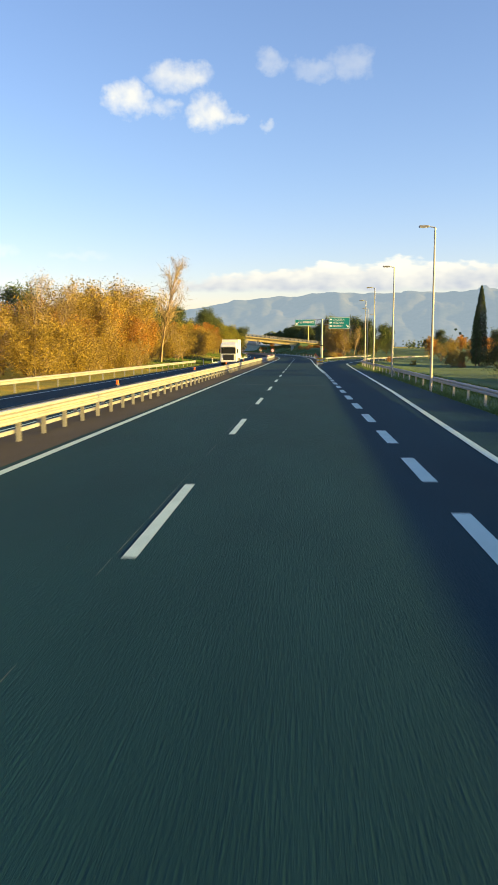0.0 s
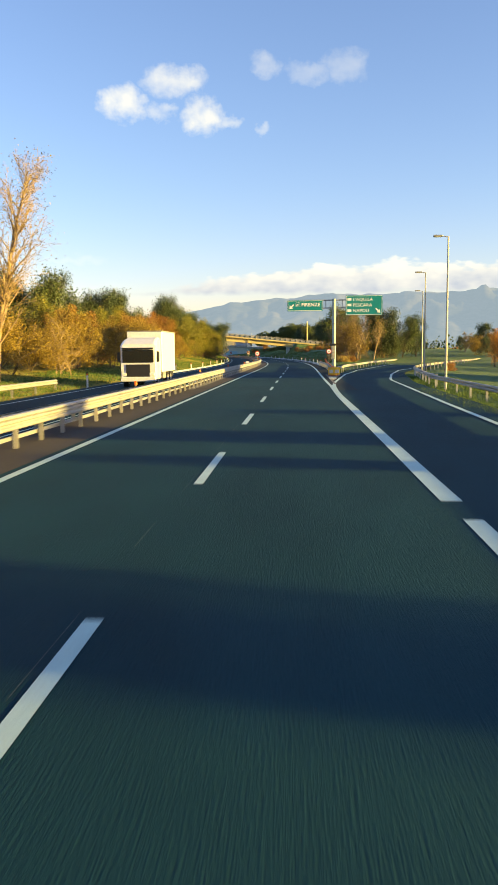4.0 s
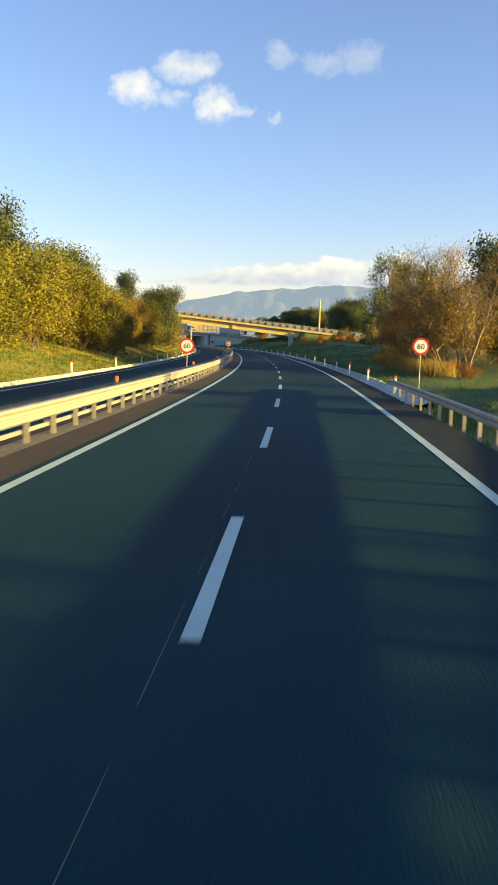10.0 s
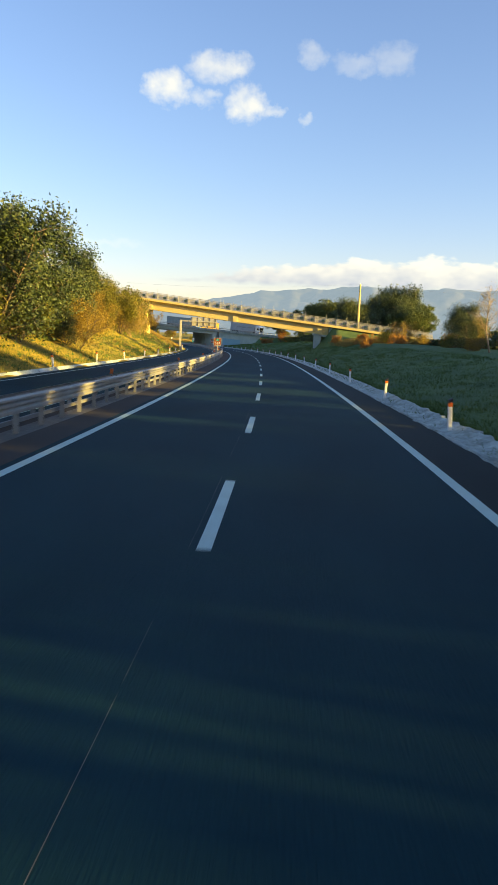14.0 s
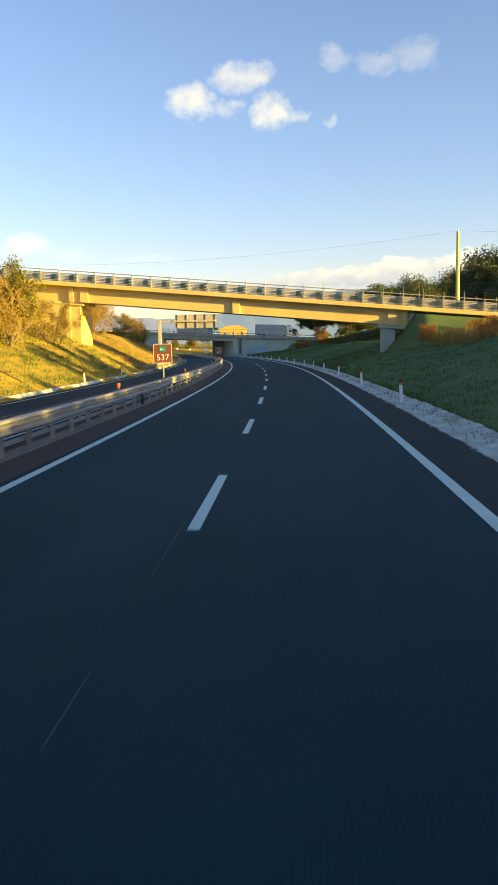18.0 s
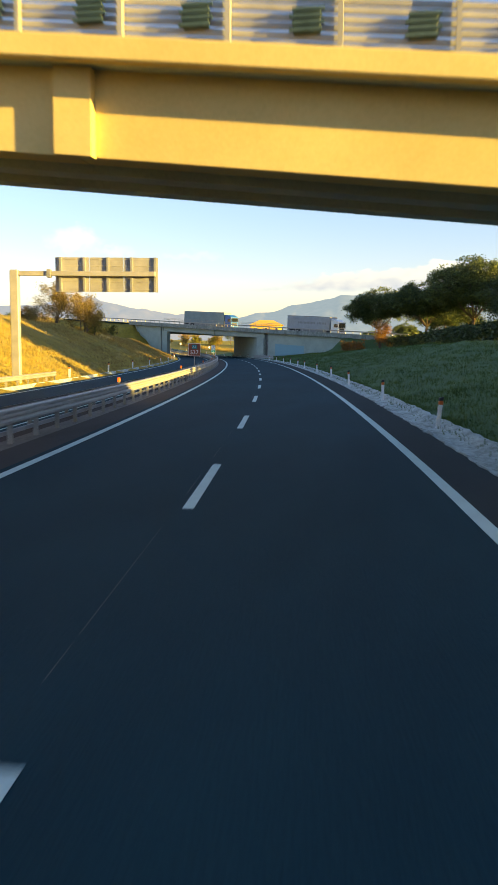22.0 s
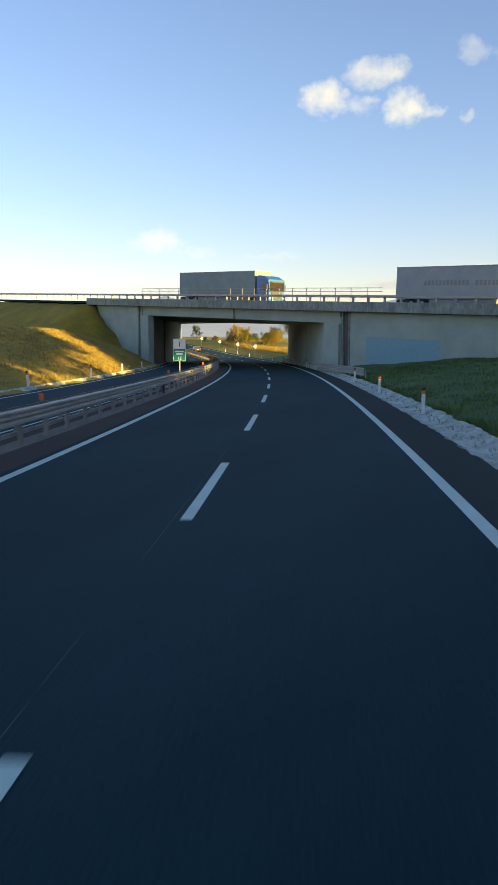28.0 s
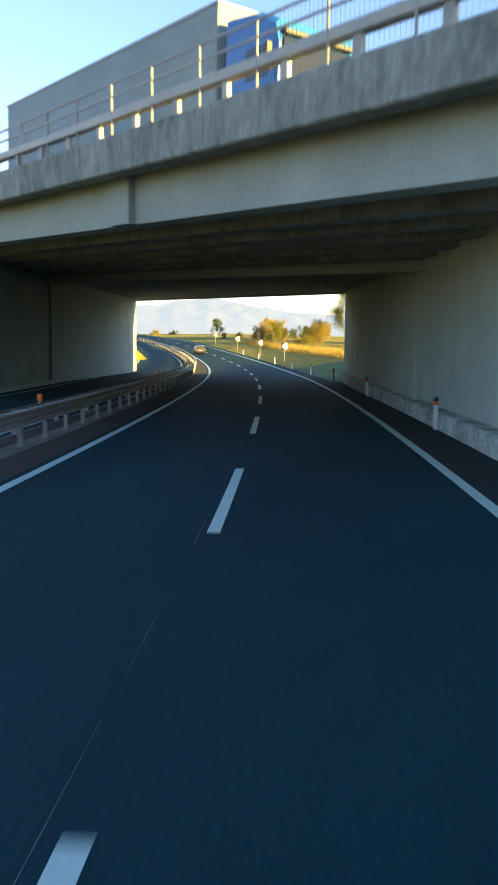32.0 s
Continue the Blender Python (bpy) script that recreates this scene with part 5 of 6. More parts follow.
# ---- overhead sign at the gore ----
def gantry():
    g = thing("sign_gantry", pose(3.95, 163.6, 0), "steel T-shaped gantry with two green direction signs", "road sign")
    part("column", tubed((0, 0, -0.3), (0, 0, 8.45), 0.23, 0.19, 16), CONCRETE, g, "pale painted steel column")
    part("base_plate", boxed(-0.5, 0.5, -0.5, 0.5, -0.3, 0.06, 0.02), CONCRETE, g)
    part("matrix_board", boxed(-0.52, 0.24, -0.42, -0.28, 3.04, 3.28, 0.02), BLACK, g, "small dark matrix board")
    for z in (2.86, 2.46, 2.06):
        s = part("signal_disc", tubed((-0.12, -0.36, z), (-0.12, -0.22, z), 0.2, 0.2, 20), STEEL_DARK, g, "round grey warning lamp")
        part("lens", tubed((-0.12, -0.375, z), (-0.12, -0.355, z), 0.165, 0.165, 20), STEEL, s)
    part("bracket", boxed(-0.3, 0.1, -0.26, -0.18, 1.5, 3.1), STEEL_DARK, g)
    part("collar", tubed((0, 0, 5.5), (0, 0, 5.62), 0.26, 0.26, 14), STEEL_DARK, g)
    for z in (7.35, 8.25):
        part("chord", boxed(-3.4, 3.6, 0.05, 0.17, z, z + 0.12, 0.01), STEEL_DARK, g)
    for k in range(-3, 4):
        part("brace", boxed(k * 0.95 - 0.04, k * 0.95 + 0.04, 0.06, 0.15, 7.4, 8.3), STEEL_DARK, g)
    for name, cx, cz, w, h in (("firenze_panel", -3.37, 7.68, 4.1, 1.26), ("exit_panel", 3.46, 7.67, 4.25, 2.26)):
        p = part("sign_panel", panel(w, h), GREEN, g, "green enamel direction sign with a white rim")
        p.matrix_basis = pose(cx, -0.12, cz)
        part("rim", border(w - 0.1, h - 0.1, 0.045), WHITE, p)
        if w < 4.2:
            lettering("lettering", "FIRENZE", 0.55, WHITE, p, -0.42, -0.06, wide=2.18, bold=0.012)
            part("road_badge", border(0.5, 0.5, 0.03), WHITE, p).matrix_basis = pose(-0.83, -0.004, 0.13)
            lettering("badge_text", "A1", 0.3, WHITE, p, -0.83, 0.03, align="CENTER", bold=0.008)
            part("arrow", arrow(0.62, False), WHITE, p).matrix_basis = pose(-1.56, -0.004, -0.1)
        else:
            for k, word in enumerate(("L'AQUILA", "PESCARA", "NAPOLI")):
                lettering("lettering", word, 0.54, WHITE, p, -1.3, 0.48 - 0.64 * k)
                part("badge_bar", boxed(-1.92, -1.46, -0.012, -0.004, 0.54 - 0.64 * k, 0.82 - 0.64 * k), WHITE, p)
            part("arrow", arrow(0.62, True), WHITE, p).matrix_basis = pose(1.6, -0.004, -0.62)


gantry()


# ---- crash cushion at the gore ----
def half_round(r0, r1, z0, z1, a0, a1, steps=12):
    """An upright curved sheet round the local origin, angles in degrees from straight ahead."""
    bm = bmesh.new()
    rows = []
    for k in range(steps + 1):
        a = radians(a0 + (a1 - a0) * k / steps)
        rows.append([bm.verts.new((math.sin(a) * r, -math.cos(a) * r, z)) for r, z in ((r0, z0), (r1, z0), (r1, z1), (r0, z1))])
    for a, b in zip(rows, rows[1:]):
        for k in range(4):
            bm.faces.new((a[k], b[k], b[(k + 1) % 4], a[(k + 1) % 4]))
    bm.faces.new(rows[0])
    bm.faces.new(rows[-1][::-1])
    bmesh.ops.recalc_face_normals(bm, faces=bm.faces)
    return bm


def cushion():
    c = thing("crash_cushion", pose(3.2, 145.0, 0, 0, 0, -3), "bulky yellow crash cushion with worn white panels at the gore", "crash cushion")
    part("nose", half_round(0.44, 0.53, 0.16, 0.82, -100, 100, 20), YELLOW, c)
    part("inner_drum", tubed((0, 0.1, 0.12), (0, 0.1, 0.84), 0.43, 0.43, 18), YELLOW, c)
    for a0, a1 in ((-62, -9), (9, 62)):
        part("panel", half_round(0.53, 0.545, 0.34, 0.66, a0, a1, 8), PANEL_WORN, c, "worn white reflective panel")
    for a in (-82, 0, 82):
        part("strap", half_round(0.53, 0.56, 0.16, 0.86, a - 4, a + 4, 2), YELLOW, c)
    part("rim", half_round(0.40, 0.57, 0.82, 0.88, -104, 104, 20), YELLOW, c)
    part("base_band", half_round(0.44, 0.56, 0.13, 0.2, -104, 104, 20), ORANGE, c)
    part("lid", tubed((0, 0.1, 0.84), (0, 0.1, 0.90), 0.45, 0.38, 18), ORANGE, c)
    for x, y in ((-0.3, -0.25), (0.3, -0.25), (-0.35, 0.35), (0.35, 0.35)):
        part("foot", boxed(x - 0.05, x + 0.05, y - 0.05, y + 0.05, -0.02, 0.16), STEEL_DARK, c)
    for k in range(4):
        y = 0.45 + 0.85 * k
        part("module", boxed(-0.36, 0.36, y, y + 0.78, 0.14, 0.74, 0.04), YELLOW if k % 2 else ORANGE, c)
        part("diaphragm", boxed(-0.42, 0.42, y + 0.78, y + 0.84, 0.05, 0.86, 0.01), STEEL, c)
    for x in (-0.46, 0.46):
        for z in (0.34, 0.62):
            part("side_beam", boxed(x - 0.03, x + 0.03, 0.4, 4.2, z - 0.11, z + 0.11, 0.03), STEEL, c)
    part("arm", tubed((-0.1, 0.2, 0.9), (-0.75, 2.6, 1.36), 0.075, 0.075, 10), ORANGE, c, "bent orange arm")
    part("arm_end", tubed((-0.75, 2.6, 1.30), (-0.9, 2.75, 1.66), 0.085, 0.085, 10), ORANGE, c)


cushion()


# ---- worn ground of the gore ----
pad = ribbon("gore_pad", 127, 152, lambda s: 4.3 + 0.006 * (s - 127), lambda s: max(4.5, ramp_off(s) - 2.75), 0.012, KERB_DIRTY)
tagged(pad, "dusty broken pavement in the gore between road and exit", "pavement", kind="structure")
gore = random.Random(8)
for k, (s0, s1, o0, o1) in enumerate(((137.2, 138.9, 4.42, 4.92), (139.2, 140.7, 4.40, 5.0), (141.0, 142.6, 4.45, 5.1), (142.9, 143.9, 4.5, 5.25))):
    a = [on_road(s, o, 0.012) for s, o in ((s0, o0), (s0, o1 + gore.uniform(-0.1, 0.05)), (s1, o1), (s1 - gore.uniform(0, 0.2), o0))]
    top = [v + Vector((0, 0, 0.035 + gore.uniform(-0.01, 0.01))) for v in a]
    raw_object("slab", a + top, [(4, 5, 6, 7), (0, 1, 5, 4), (1, 2, 6, 5), (2, 3, 7, 6), (3, 0, 4, 7)], KERB, pad)


# ---- lamps along the exit lane ----
def street_lamp():
    t = thing("street_lamp", pose(0, 0, 0), "tall galvanised street lamp with a short arm", "street lamp", "lamps along the exit lane")
    part("pole", tubed((0, 0, -0.6), (0, 0, 9.6), 0.085, 0.05, 10), STEEL, t)
    part("arm", tubed((0.02, 0, 9.58), (-0.42, 0, 9.66), 0.035, 0.03, 8), STEEL, t)
    h = part("lamp_head", boxed(-0.95, -0.35, -0.11, 0.11, 9.6, 9.72, 0.03), STEEL_DARK, t)
    part("lens", boxed(-0.88, -0.45, -0.08, 0.08, 9.58, 9.602), WHITE, h)
    part("base", tubed((0, 0, -0.6), (0, 0, -0.1), 0.2, 0.2, 12), CONCRETE, t)
    return t


first = street_lamp()
first.matrix_world = road_pose(24.5, 9.5, -0.1)
for s, off in ((49, 9.65), (72, 9.85), (96, 10.3), (121, 11.2), (144.6, 13.4), (168, 16.6)):
    copy_thing(first, road_pose(s, off, -0.1))


# ---- delineator posts ----
def delineator():
    t = thing("delineator_post", pose(0, 0, 0), "slim white plastic roadside post with orange reflector and black cap", "marker post", "roadside marker posts")
    bm = boxed(-0.06, 0.06, -0.05, 0.05, -0.3, 0.78, 0.012)
    part("post", bm, WHITE, t)
    part("cap", sloped(-0.066, 0.066, -0.056, 0.056, 0.82, 0.93, 0.4, 0.01), BLACK, t, "slanted black cap")
    part("reflector", boxed(-0.065, 0.065, -0.056, 0.052, 0.70, 0.82, 0.008), ORANGE, t, "orange reflector band")
    return t


post = delineator()
post.matrix_world = road_pose(227.5, 5.95, 0.0)
lean = random.Random(3)
for s in (214.5, 240.6, 253, 266, 280, 296, 312, 329, 346, 362.3, 379.2, 394, 407.5, 420.8, 437, 450.7, 466, 482.5, 494, 507, 520, 534, 547.5, 587.5, 604, 620, 636, 652, 668, 684, 700):
    off = 5.95 if s < 570 else 5.35
    copy_thing(post, road_pose(s, off, 0.02, 180) @ pose(0, 0, 0, lean.uniform(-4, 4), lean.uniform(-5, 5), 0) @ pose(0, 0, 0, 0, 0, 180))
for s in [126, 139, 152, 167.5, 182, 196, 210, 224.5, 239.3, 253.5, 267, 279.5, 294, 308, 322, 337, 352, 372, 388, 440, 455, 470, 486, 503, 520, 536, 552, 566, 580.7]:
    copy_thing(post, road_pose(s, -13.55, 0.1) @ pose(0, 0, 0, lean.uniform(-4, 4), lean.uniform(-5, 5), 0))

# orange flap markers on the median barrier
def flap():
    t = thing("rail_marker", pose(0, 0, 0), "small orange reflective flap on the median barrier", "marker", "markers on the median barrier")
    part("stem", boxed(-0.02, 0.02, -0.02, 0.02, 0.78, 0.9), STEEL_DARK, t)
    part("flap", boxed(-0.06, 0.06, -0.02, 0.02, 0.88, 1.08, 0.01), ORANGE, t)
    return t


fl = flap()
fl.matrix_world = road_pose(33, -5.7)
for k in range(1, 26):
    copy_thing(fl, road_pose(33 + 24.0 * k, -5.7))


# ---- small signs ----
def speed_sign(s, off, z, label):
    t = thing("speed_sign", road_pose(s, off, 0), label, "road sign")
    part("pole", tubed((0, 0.05, -0.3), (0, 0.05, z + 0.35), 0.03, 0.03, 8), STEEL, t)
    d = part("disc", disc(0.45, 0.02, 0.02), RED, t, "round red-rimmed speed limit sign")
    d.location.z = z
    w = part("face", disc(0.345, -0.002, 0.006), WHITE, d)
    lettering("number", "60", 0.42, BLACK, w, 0, -0.15, -0.012, "CENTER")


speed_sign(216.5, 7.5, 2.4, "round sixty speed limit sign on a steel pole by the trees")
speed_sign(221, -5.68, 2.1, "round sixty speed limit sign standing in the median barrier")


def km_sign(s):
    t = thing("kilometre_sign", road_pose(s, -5.68, 0), "square brown kilometre sign in the median barrier", "road sign", "kilometre signs")
    part("pole", tubed((0, 0.06, -0.2), (0, 0.06, 2.7), 0.035, 0.035, 8), STEEL, t)
    p = part("plate", panel(1.05, 1.08, 0.03, 0.06), BROWN, t)
    p.location.z = 2.2
    part("rim", border(1.05, 1.08, 0.03), WHITE, p)
    b = part("badge", panel(0.42, 0.34, 0.008, 0.05), GREEN, p)
    b.location = (0, -0.012, 0.25)
    lettering("badge_text", "A1", 0.26, WHITE, b, 0, -0.09, -0.006, "CENTER")
    lettering("number", "537", 0.48, WHITE, p, 0, -0.38, -0.012, "CENTER")


km_sign(357.6)
km_sign(452.4)


def exit_board(s):
    t = thing("direction_board", road_pose(s, -5.68, 0), "tall white and green junction board in the median barrier", "road sign")
    part("pole", tubed((0, 0.06, -0.2), (0, 0.06, 2.9), 0.035, 0.035, 8), STEEL, t)
    p = part("plate", panel(0.78, 1.4, 0.03, 0.04), GREEN, t)
    p.location.z = 2.2
    part("rim", border(0.78, 1.4, 0.025, -0.006, 0.04), WHITE, p)
    part("upper_field", boxed(-0.36, 0.36, -0.008, -0.002, 0.07, 0.67), WHITE, p)
    lettering("number", "1", 0.42, BLACK, p, 0, 0.22, -0.014, "CENTER", bold=0.008)
    for k, w in enumerate((0.58, 0.4)):
        part("text_bar", boxed(-w / 2, w / 2, -0.008, -0.002, -0.14 - 0.16 * k, -0.05 - 0.16 * k), WHITE, p)
    lettering("distance", "12", 0.26, WHITE, p, 0, -0.6, -0.01, "CENTER", bold=0.004)


exit_board(542.0)


def small_board(s):
    t = thing("marker_board", road_pose(s, -5.6, 0), "small weathered white board on the median barrier", "road sign")
    part("stem", tubed((0, 0.03, 0.5), (0, 0.03, 1.05), 0.02, 0.02, 6), STEEL_DARK, t)
    part("plate", boxed(-0.25, 0.25, 0.0, 0.02, 0.82, 1.12, 0.004), WHITE, t)


small_board(181.9)


def chevron(s):
    t = thing("chevron_sign", road_pose(s, 7.2, 0.2), "square white curve marker with a dark chevron", "road sign", "chevron signs")
    part("pole", tubed((0, 0.04, -0.5), (0, 0.04, 2.0), 0.03, 0.03, 6), STEEL, t)
    p = part("plate", panel(1.0, 1.0, 0.02, 0.03), BLACK, t)
    p.location.z = 2.0
    bm = bmesh.new()
    bm.faces.new([bm.verts.new((x, -0.008, z)) for x, z in ((-0.4, 0), (0.05, -0.42), (0.4, -0.42), (0.0, 0), (0.4, 0.42), (0.05, 0.42))])
    bmesh.ops.triangulate(bm, faces=list(bm.faces))
    part("chevron", bm, WHITE, p)


for s in (672, 694, 716, 738):
    chevron(s)


# ---- cantilever sign seen from behind ----
def cantilever():
    m = road_pose(429.5, -14.05, 0.0)
    t = thing("cantilever_sign", m, "pale steel cantilever mast with the unpainted back of a large sign", "road sign")
    part("column", boxed(-0.24, 0.24, -0.2, 0.2, -0.5, 6.7, 0.03), STEEL, t)
    part("arm", boxed(-0.2, 8.1, -0.14, 0.14, 6.37, 6.64, 0.02), STEEL, t)
    part("flange", boxed(1.9, 2.1, -0.22, 0.22, 6.27, 6.74), STEEL_DARK, t)
    for c in range(3):
        p = part("sheet", boxed(2.3 + 1.98 * c, 4.25 + 1.98 * c, 0.22, 0.26, 5.5, 7.45), STEEL, t, "bare aluminium sheet of the sign's back")
        for z in (5.62, 6.05, 6.95, 7.33):
            part("stiffener", boxed(2.32 + 1.98 * c, 4.23 + 1.98 * c, 0.19, 0.22, z, z + 0.05), STEEL, p)
    for k in range(5):
        part("bracket", boxed(2.55 + 1.36 * k, 2.68 + 1.36 * k, 0.1, 0.22, 5.5, 7.45), STEEL_DARK, t)


cantilever()

# ---- utility poles and wire ----
def utility_pole(x, y, z0, z1):
    t = thing("utility_pole", pose(x, y, z0), "weathered wooden utility pole above the overpass", "utility pole")
    part("pole", tubed((0, 0, -0.5), (0, 0, z1 - z0), 0.26, 0.18, 10), CONCRETE_SUNLIT, t)
    part("insulator", tubed((0, 0, z1 - z0), (0, 0, z1 - z0 + 0.3), 0.06, 0.05, 6), WHITE, t)


utility_pole(3.0, 406.5, 2.4, 14.8)


def wire(a, b, sag):
    a, b = Vector(a), Vector(b)
    t = thing("overhead_wire", Matrix.Identity(4), "thin sagging overhead cable from the utility pole", "cable", "overhead wires")
    bm = bmesh.new()
    pts = [a.lerp(b, k / 24) - Vector((0, 0, 4 * sag * (k / 24) * (1 - k / 24))) for k in range(25)]
    for p, q in zip(pts, pts[1:]):
        tube(bm, p, q, 0.009, 0.009, 4, False)
    part("strand", bm, STEEL_DARK, t)


wire((3.0, 406.5, 14.9), (-75, 424, 16.5), 2.0)
wire((3.0, 406.5, 14.9), (60, 398, 13.5), 1.0)


# ---- fence beside the near bank ----
fence = thing("post_fence", Matrix.Identity(4), "low weathered wooden post fence on the near bank", "fence")
for k in range(16):
    s = 262 + 2.6 * k
    p = part("fence_post", tubed((0, 0, -0.3), (0, 0, 1.0 + 0.1 * math.sin(k * 2.3)), 0.05, 0.045, 6), BARK, fence)
    p.matrix_basis = road_pose(s, 17.4, ground_at(s, 17.4) - 0.05) @ pose(0, 0, 0, lean.uniform(-5, 5), lean.uniform(-5, 5), 0)


# ---- vehicles ----
def wheel_at(parent, x, y, r, w):
    t = part("tyre", tubed((x - w / 2, y, r), (x + w / 2, y, r), r, r, 20), TYRE, parent)
    part("rim", tubed((x - w / 2 - 0.01, y, r), (x + w / 2 + 0.01, y, r), r * 0.6, r * 0.6, 14), STEEL, t)


def loft(sections):
    """Closed body from outlines (y, [(x, z), ...]) of equal length."""
    bm = bmesh.new()
    rings = [[bm.verts.new((x, y, z)) for x, z in ring] for y, ring in sections]
    n = len(rings[0])
    for a, b in zip(rings, rings[1:]):
        for k in range(n):
            bm.faces.new((a[k], a[(k + 1) % n], b[(k + 1) % n], b[k]))
    bm.faces.new(rings[0])
    bm.faces.new(rings[-1][::-1])
    bmesh.ops.recalc_face_normals(bm, faces=bm.faces)
    return bm


def outline(w, z0, z1, tuck=0.08):
    return [(-w * 0.93, z0), (w * 0.93, z0), (w, z0 + 0.18), (w, z1 - 0.12), (w - tuck, z1), (-w + tuck, z1), (-w, z1 - 0.12), (-w, z0 + 0.18)]


def car(m):
    t = thing("car", m, "dark grey hatchback driving ahead on the inner lane", "car")
    part("body", loft([(0.0, outline(0.78, 0.38, 0.86)), (0.12, outline(0.86, 0.26, 0.98)), (1.0, outline(0.89, 0.2, 1.0)), (3.0, outline(0.89, 0.2, 0.98)), (4.0, outline(0.86, 0.24, 0.84)), (4.25, outline(0.74, 0.34, 0.66))]), GREY_BODY, t)
    part("cabin", loft([(0.1, outline(0.80, 0.92, 1.0, 0.1)), (0.55, outline(0.72, 0.95, 1.42, 0.12)), (1.6, outline(0.70, 0.95, 1.5, 0.12)), (2.3, outline(0.70, 0.95, 1.42, 0.12)), (3.05, outline(0.78, 0.9, 0.98, 0.1))]), GREY_BODY, t)
    bm = bmesh.new()
    bm.faces.new([bm.verts.new(v) for v in ((-0.66, 0.16, 1.03), (0.66, 0.16, 1.03), (0.58, 0.5, 1.36), (-0.58, 0.5, 1.36))])
    part("rear_window", bm, GLASS, t)
    for x in (-1, 1):
        bm = bmesh.new()
        bm.faces.new([bm.verts.new((x * a, y, z)) for a, y, z in ((0.815, 0.6, 1.02), (0.815, 2.7, 1.02), (0.74, 2.25, 1.38), (0.735, 0.8, 1.38))])
        part("side_window", bm, GLASS, t)
        part("tail_light", boxed(min(x * 0.56, x * 0.82), max(x * 0.56, x * 0.82), -0.03, 0.1, 0.74, 0.92, 0.02), RED, t)
        part("mirror", boxed(min(x * 0.9, x * 1.05), max(x * 0.9, x * 1.05), 2.6, 2.75, 0.95, 1.1, 0.03), GREY_BODY, t)
        for y in (0.75, 3.4):
            wheel_at(t, x * 0.78, y, 0.31, 0.2)
    part("number_plate", boxed(-0.26, 0.26, -0.02, 0.02, 0.6, 0.72), WHITE, t)
    part("bumper", boxed(-0.8, 0.8, -0.06, 0.16, 0.32, 0.56, 0.05), BLACK, t)


car(road_pose(700, -1.9, 0.0))


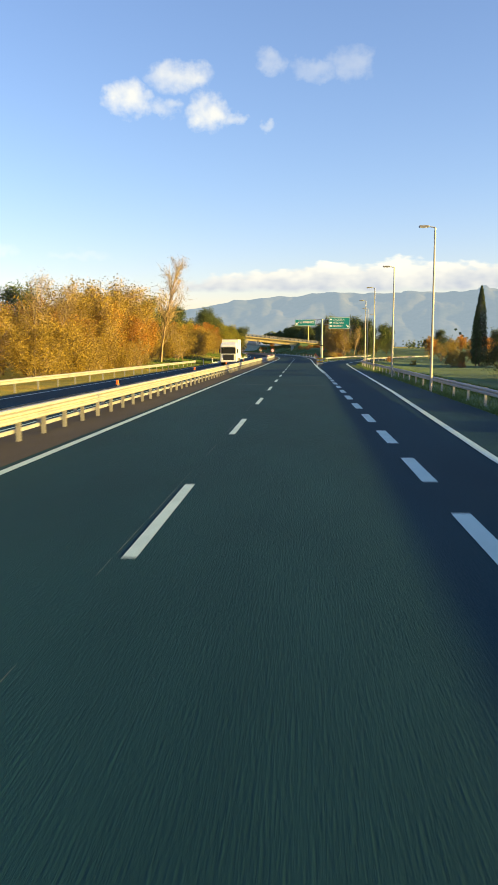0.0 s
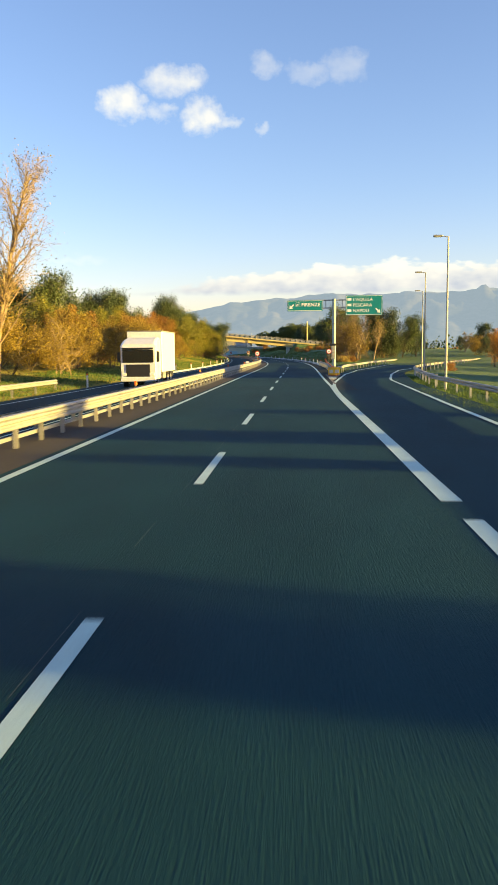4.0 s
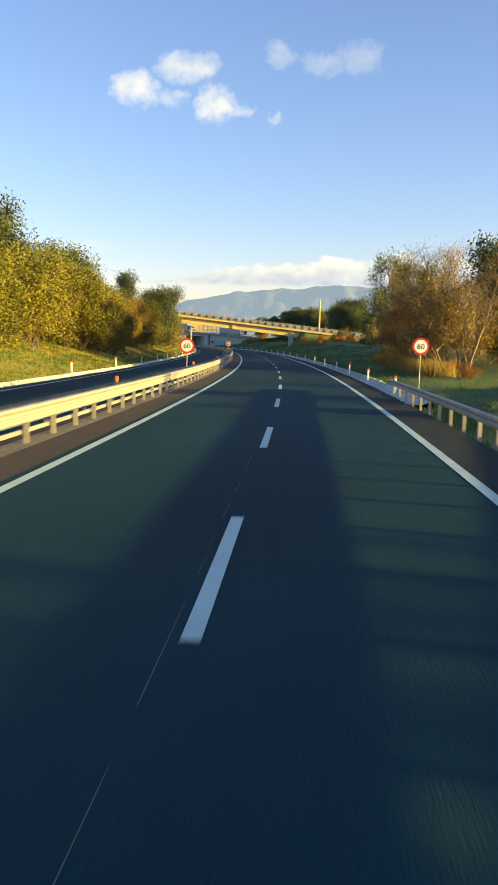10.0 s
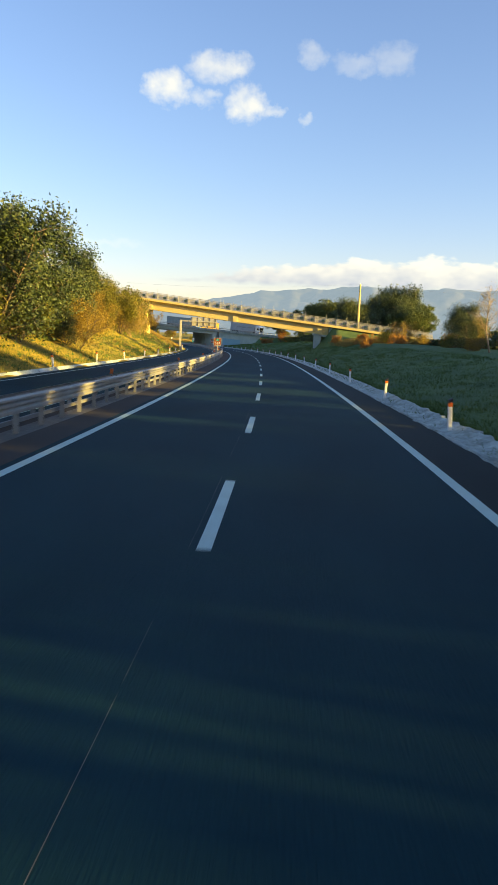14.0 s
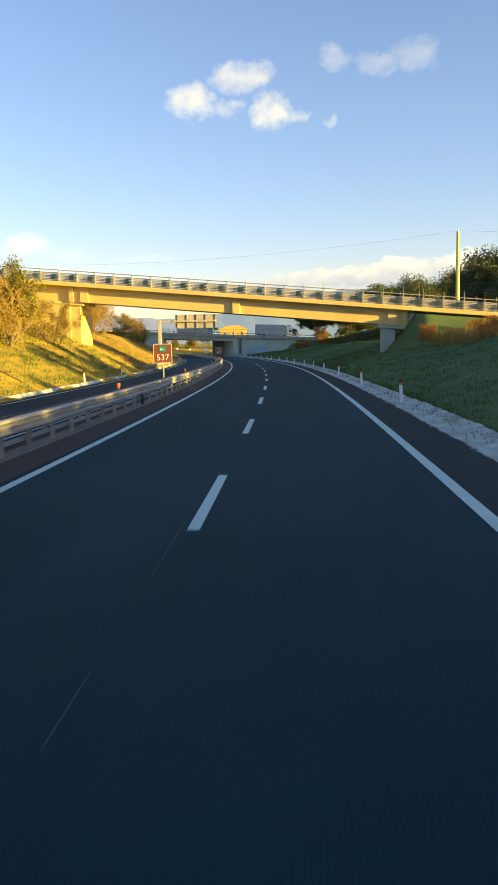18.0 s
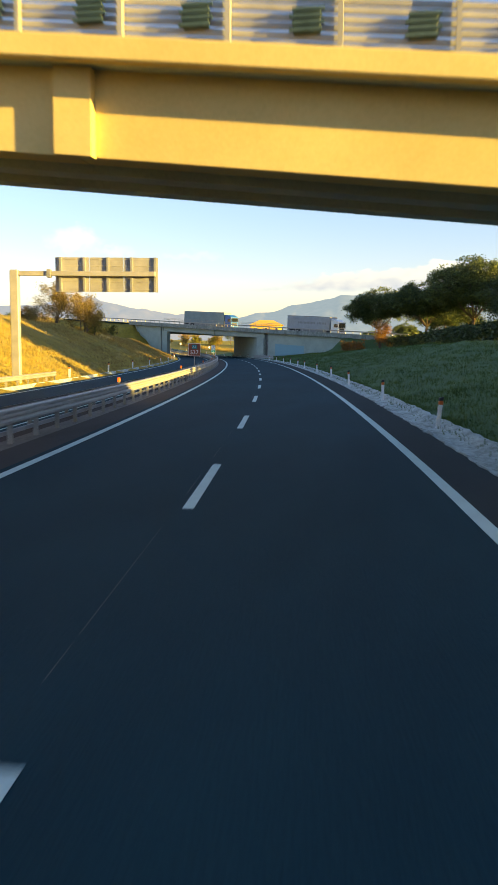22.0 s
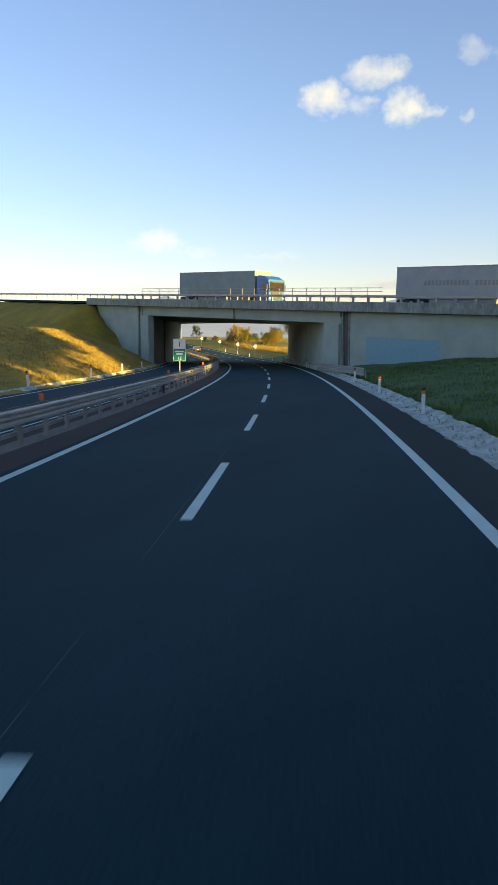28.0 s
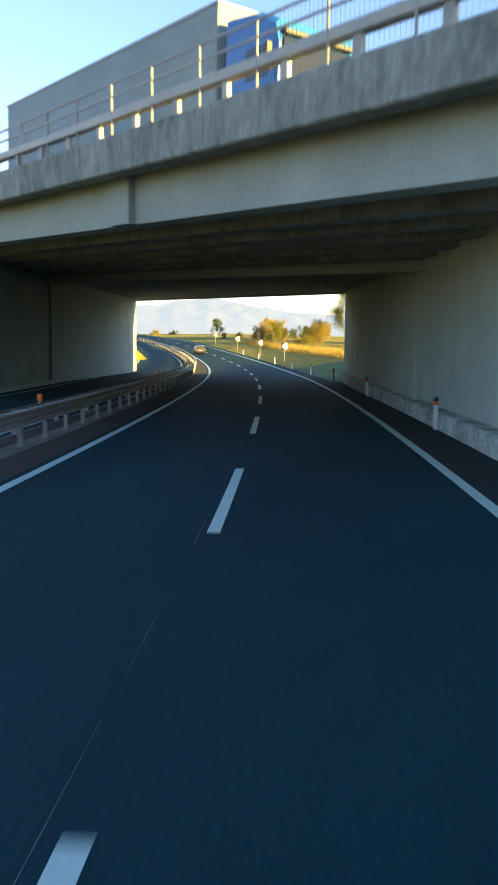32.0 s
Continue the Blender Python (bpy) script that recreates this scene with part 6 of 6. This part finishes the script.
def truck(m, cab_paint, box_paint, label, length=12.0, bars=()):
    """Cab at y = 0 facing -y, body behind it."""
    t = thing("truck", m, label, "truck")
    part("chassis", boxed(-1.1, 1.1, 0.4, length, 0.55, 0.95, 0.02), BLACK, t)
    c = part("cab", loft([(0.0, outline(1.2, 0.45, 2.55, 0.1)), (0.1, outline(1.24, 0.42, 3.0, 0.15)), (0.9, outline(1.24, 0.42, 3.35, 0.2)), (2.1, outline(1.24, 0.5, 3.5, 0.2))]), cab_paint, t)
    part("windscreen", boxed(-1.1, 1.1, -0.05, 0.02, 1.72, 2.6, 0.03), GLASS, c)
    part("grille", boxed(-0.85, 0.85, -0.04, 0.02, 0.75, 1.6, 0.02), BLACK, c)
    part("bumper", boxed(-1.22, 1.22, -0.1, 0.2, 0.4, 0.72, 0.04), cab_paint, c)
    part("visor", boxed(-1.1, 1.1, -0.12, 0.1, 2.64, 2.76, 0.02), BLACK, c)
    for x in (-1, 1):
        part("headlamp", boxed(min(x * 0.8, x * 1.15), max(x * 0.8, x * 1.15), -0.05, 0.02, 0.8, 1.02, 0.02), WHITE, c)
        part("mirror", boxed(min(x * 1.3, x * 1.48), max(x * 1.3, x * 1.48), 0.1, 0.2, 1.8, 2.45, 0.02), BLACK, c)
        bm = bmesh.new()
        bm.faces.new([bm.verts.new((x * 1.246, y, z)) for y, z in ((0.35, 1.75), (1.25, 1.75), (1.25, 2.5), (0.45, 2.5))])
        part("side_window", bm, GLASS, c)
        for y in (1.1, length - 3.2, length - 1.9):
            wheel_at(t, x * 1.05, y, 0.5, 0.32)
    b = part("cargo_box", boxed(-1.27, 1.27, 2.5, length, 1.0, 3.95, 0.03), box_paint, t)
    part("top_rail", boxed(-1.29, 1.29, 2.48, length + 0.02, 3.9, 3.99), STEEL_DARK, b)
    part("side_skirt", boxed(-1.2, 1.2, 3.4, length - 4.0, 0.5, 0.98, 0.02), STEEL_DARK, t)
    for y0, y1, z0, z1 in bars:
        for x in (-1.28, 1.276):
            part("lettering_bar", boxed(x, x + 0.006, y0, y1, z0, z1), STEEL_DARK, b, "dark bars of unreadable lettering")
    return t


truck(road_pose(124, -9.4, -0.02), WHITE_BODY, WHITE_BODY, "white box truck coming along the opposite carriageway", 8.5)
# trucks on the road above the second bridge, driving towards the right-hand end
def deck_pose(lx, ly):
    z = bridge_top + 0.32 + bridge_slope * lx - 0.044 * ly
    tilt = math.degrees(math.atan(bridge_slope))
    return bridge_m @ pose(lx, ly, z) @ pose(0, 0, 0, 0, -tilt, 0) @ pose(0, 0, 0, 0, 0, 90)


truck(deck_pose(25.0, 2.6), BLUE_BODY, TRAILER_TEAL, "truck with a blue cab and grey-green tarpaulin trailer on the bridge", 17.5)
word = [(3.6 + 0.42 * k, 3.9 + 0.42 * k, 2.25, 2.7) for k in range(6)] + [(6.7 + 0.42 * k, 7.0 + 0.42 * k, 2.25, 2.7) for k in range(12)]
truck(deck_pose(58.0, 3.2), WHITE_BODY, TRAILER_GREY, "white truck with a pale lettered trailer crossing the bridge", 15.0, word)


# ---- yellow farmhouse beyond the second bridge ----
def house(m):
    t = thing("farmhouse", m, "ochre-yellow farmhouse with a hipped tile roof", "house")
    part("wall", boxed(-7, 7, -5, 5, -1, 6.0), YELLOW_WALL, t)
    bm = bmesh.new()
    v = [bm.verts.new(p) for p in ((-7.6, -5.6, 6), (7.6, -5.6, 6), (7.6, 5.6, 6), (-7.6, 5.6, 6), (-3, 0, 8.3), (3, 0, 8.3))]
    for q in ((0, 1, 5, 4), (2, 3, 4, 5), (1, 2, 5), (3, 0, 4), (0, 3, 2, 1)):
        bm.faces.new([v[i] for i in q])
    # roof coloured with the wall's ochre to stand for sunlit tiles
    part("roof", bm, YELLOW_WALL, t)
    for x in (-4.5, 0, 4.5):
        w = part("window", boxed(x - 0.55, x + 0.55, -5.04, -4.98, 3.2, 4.8), BLACK, t)
        part("window_frame", border(1.2, 1.7, 0.1, 0.0, 0.02), WHITE, w).matrix_basis = pose(x, -5.06, 4.0)


house(pose(-78, 735, 6.5, 0, 0, 10))
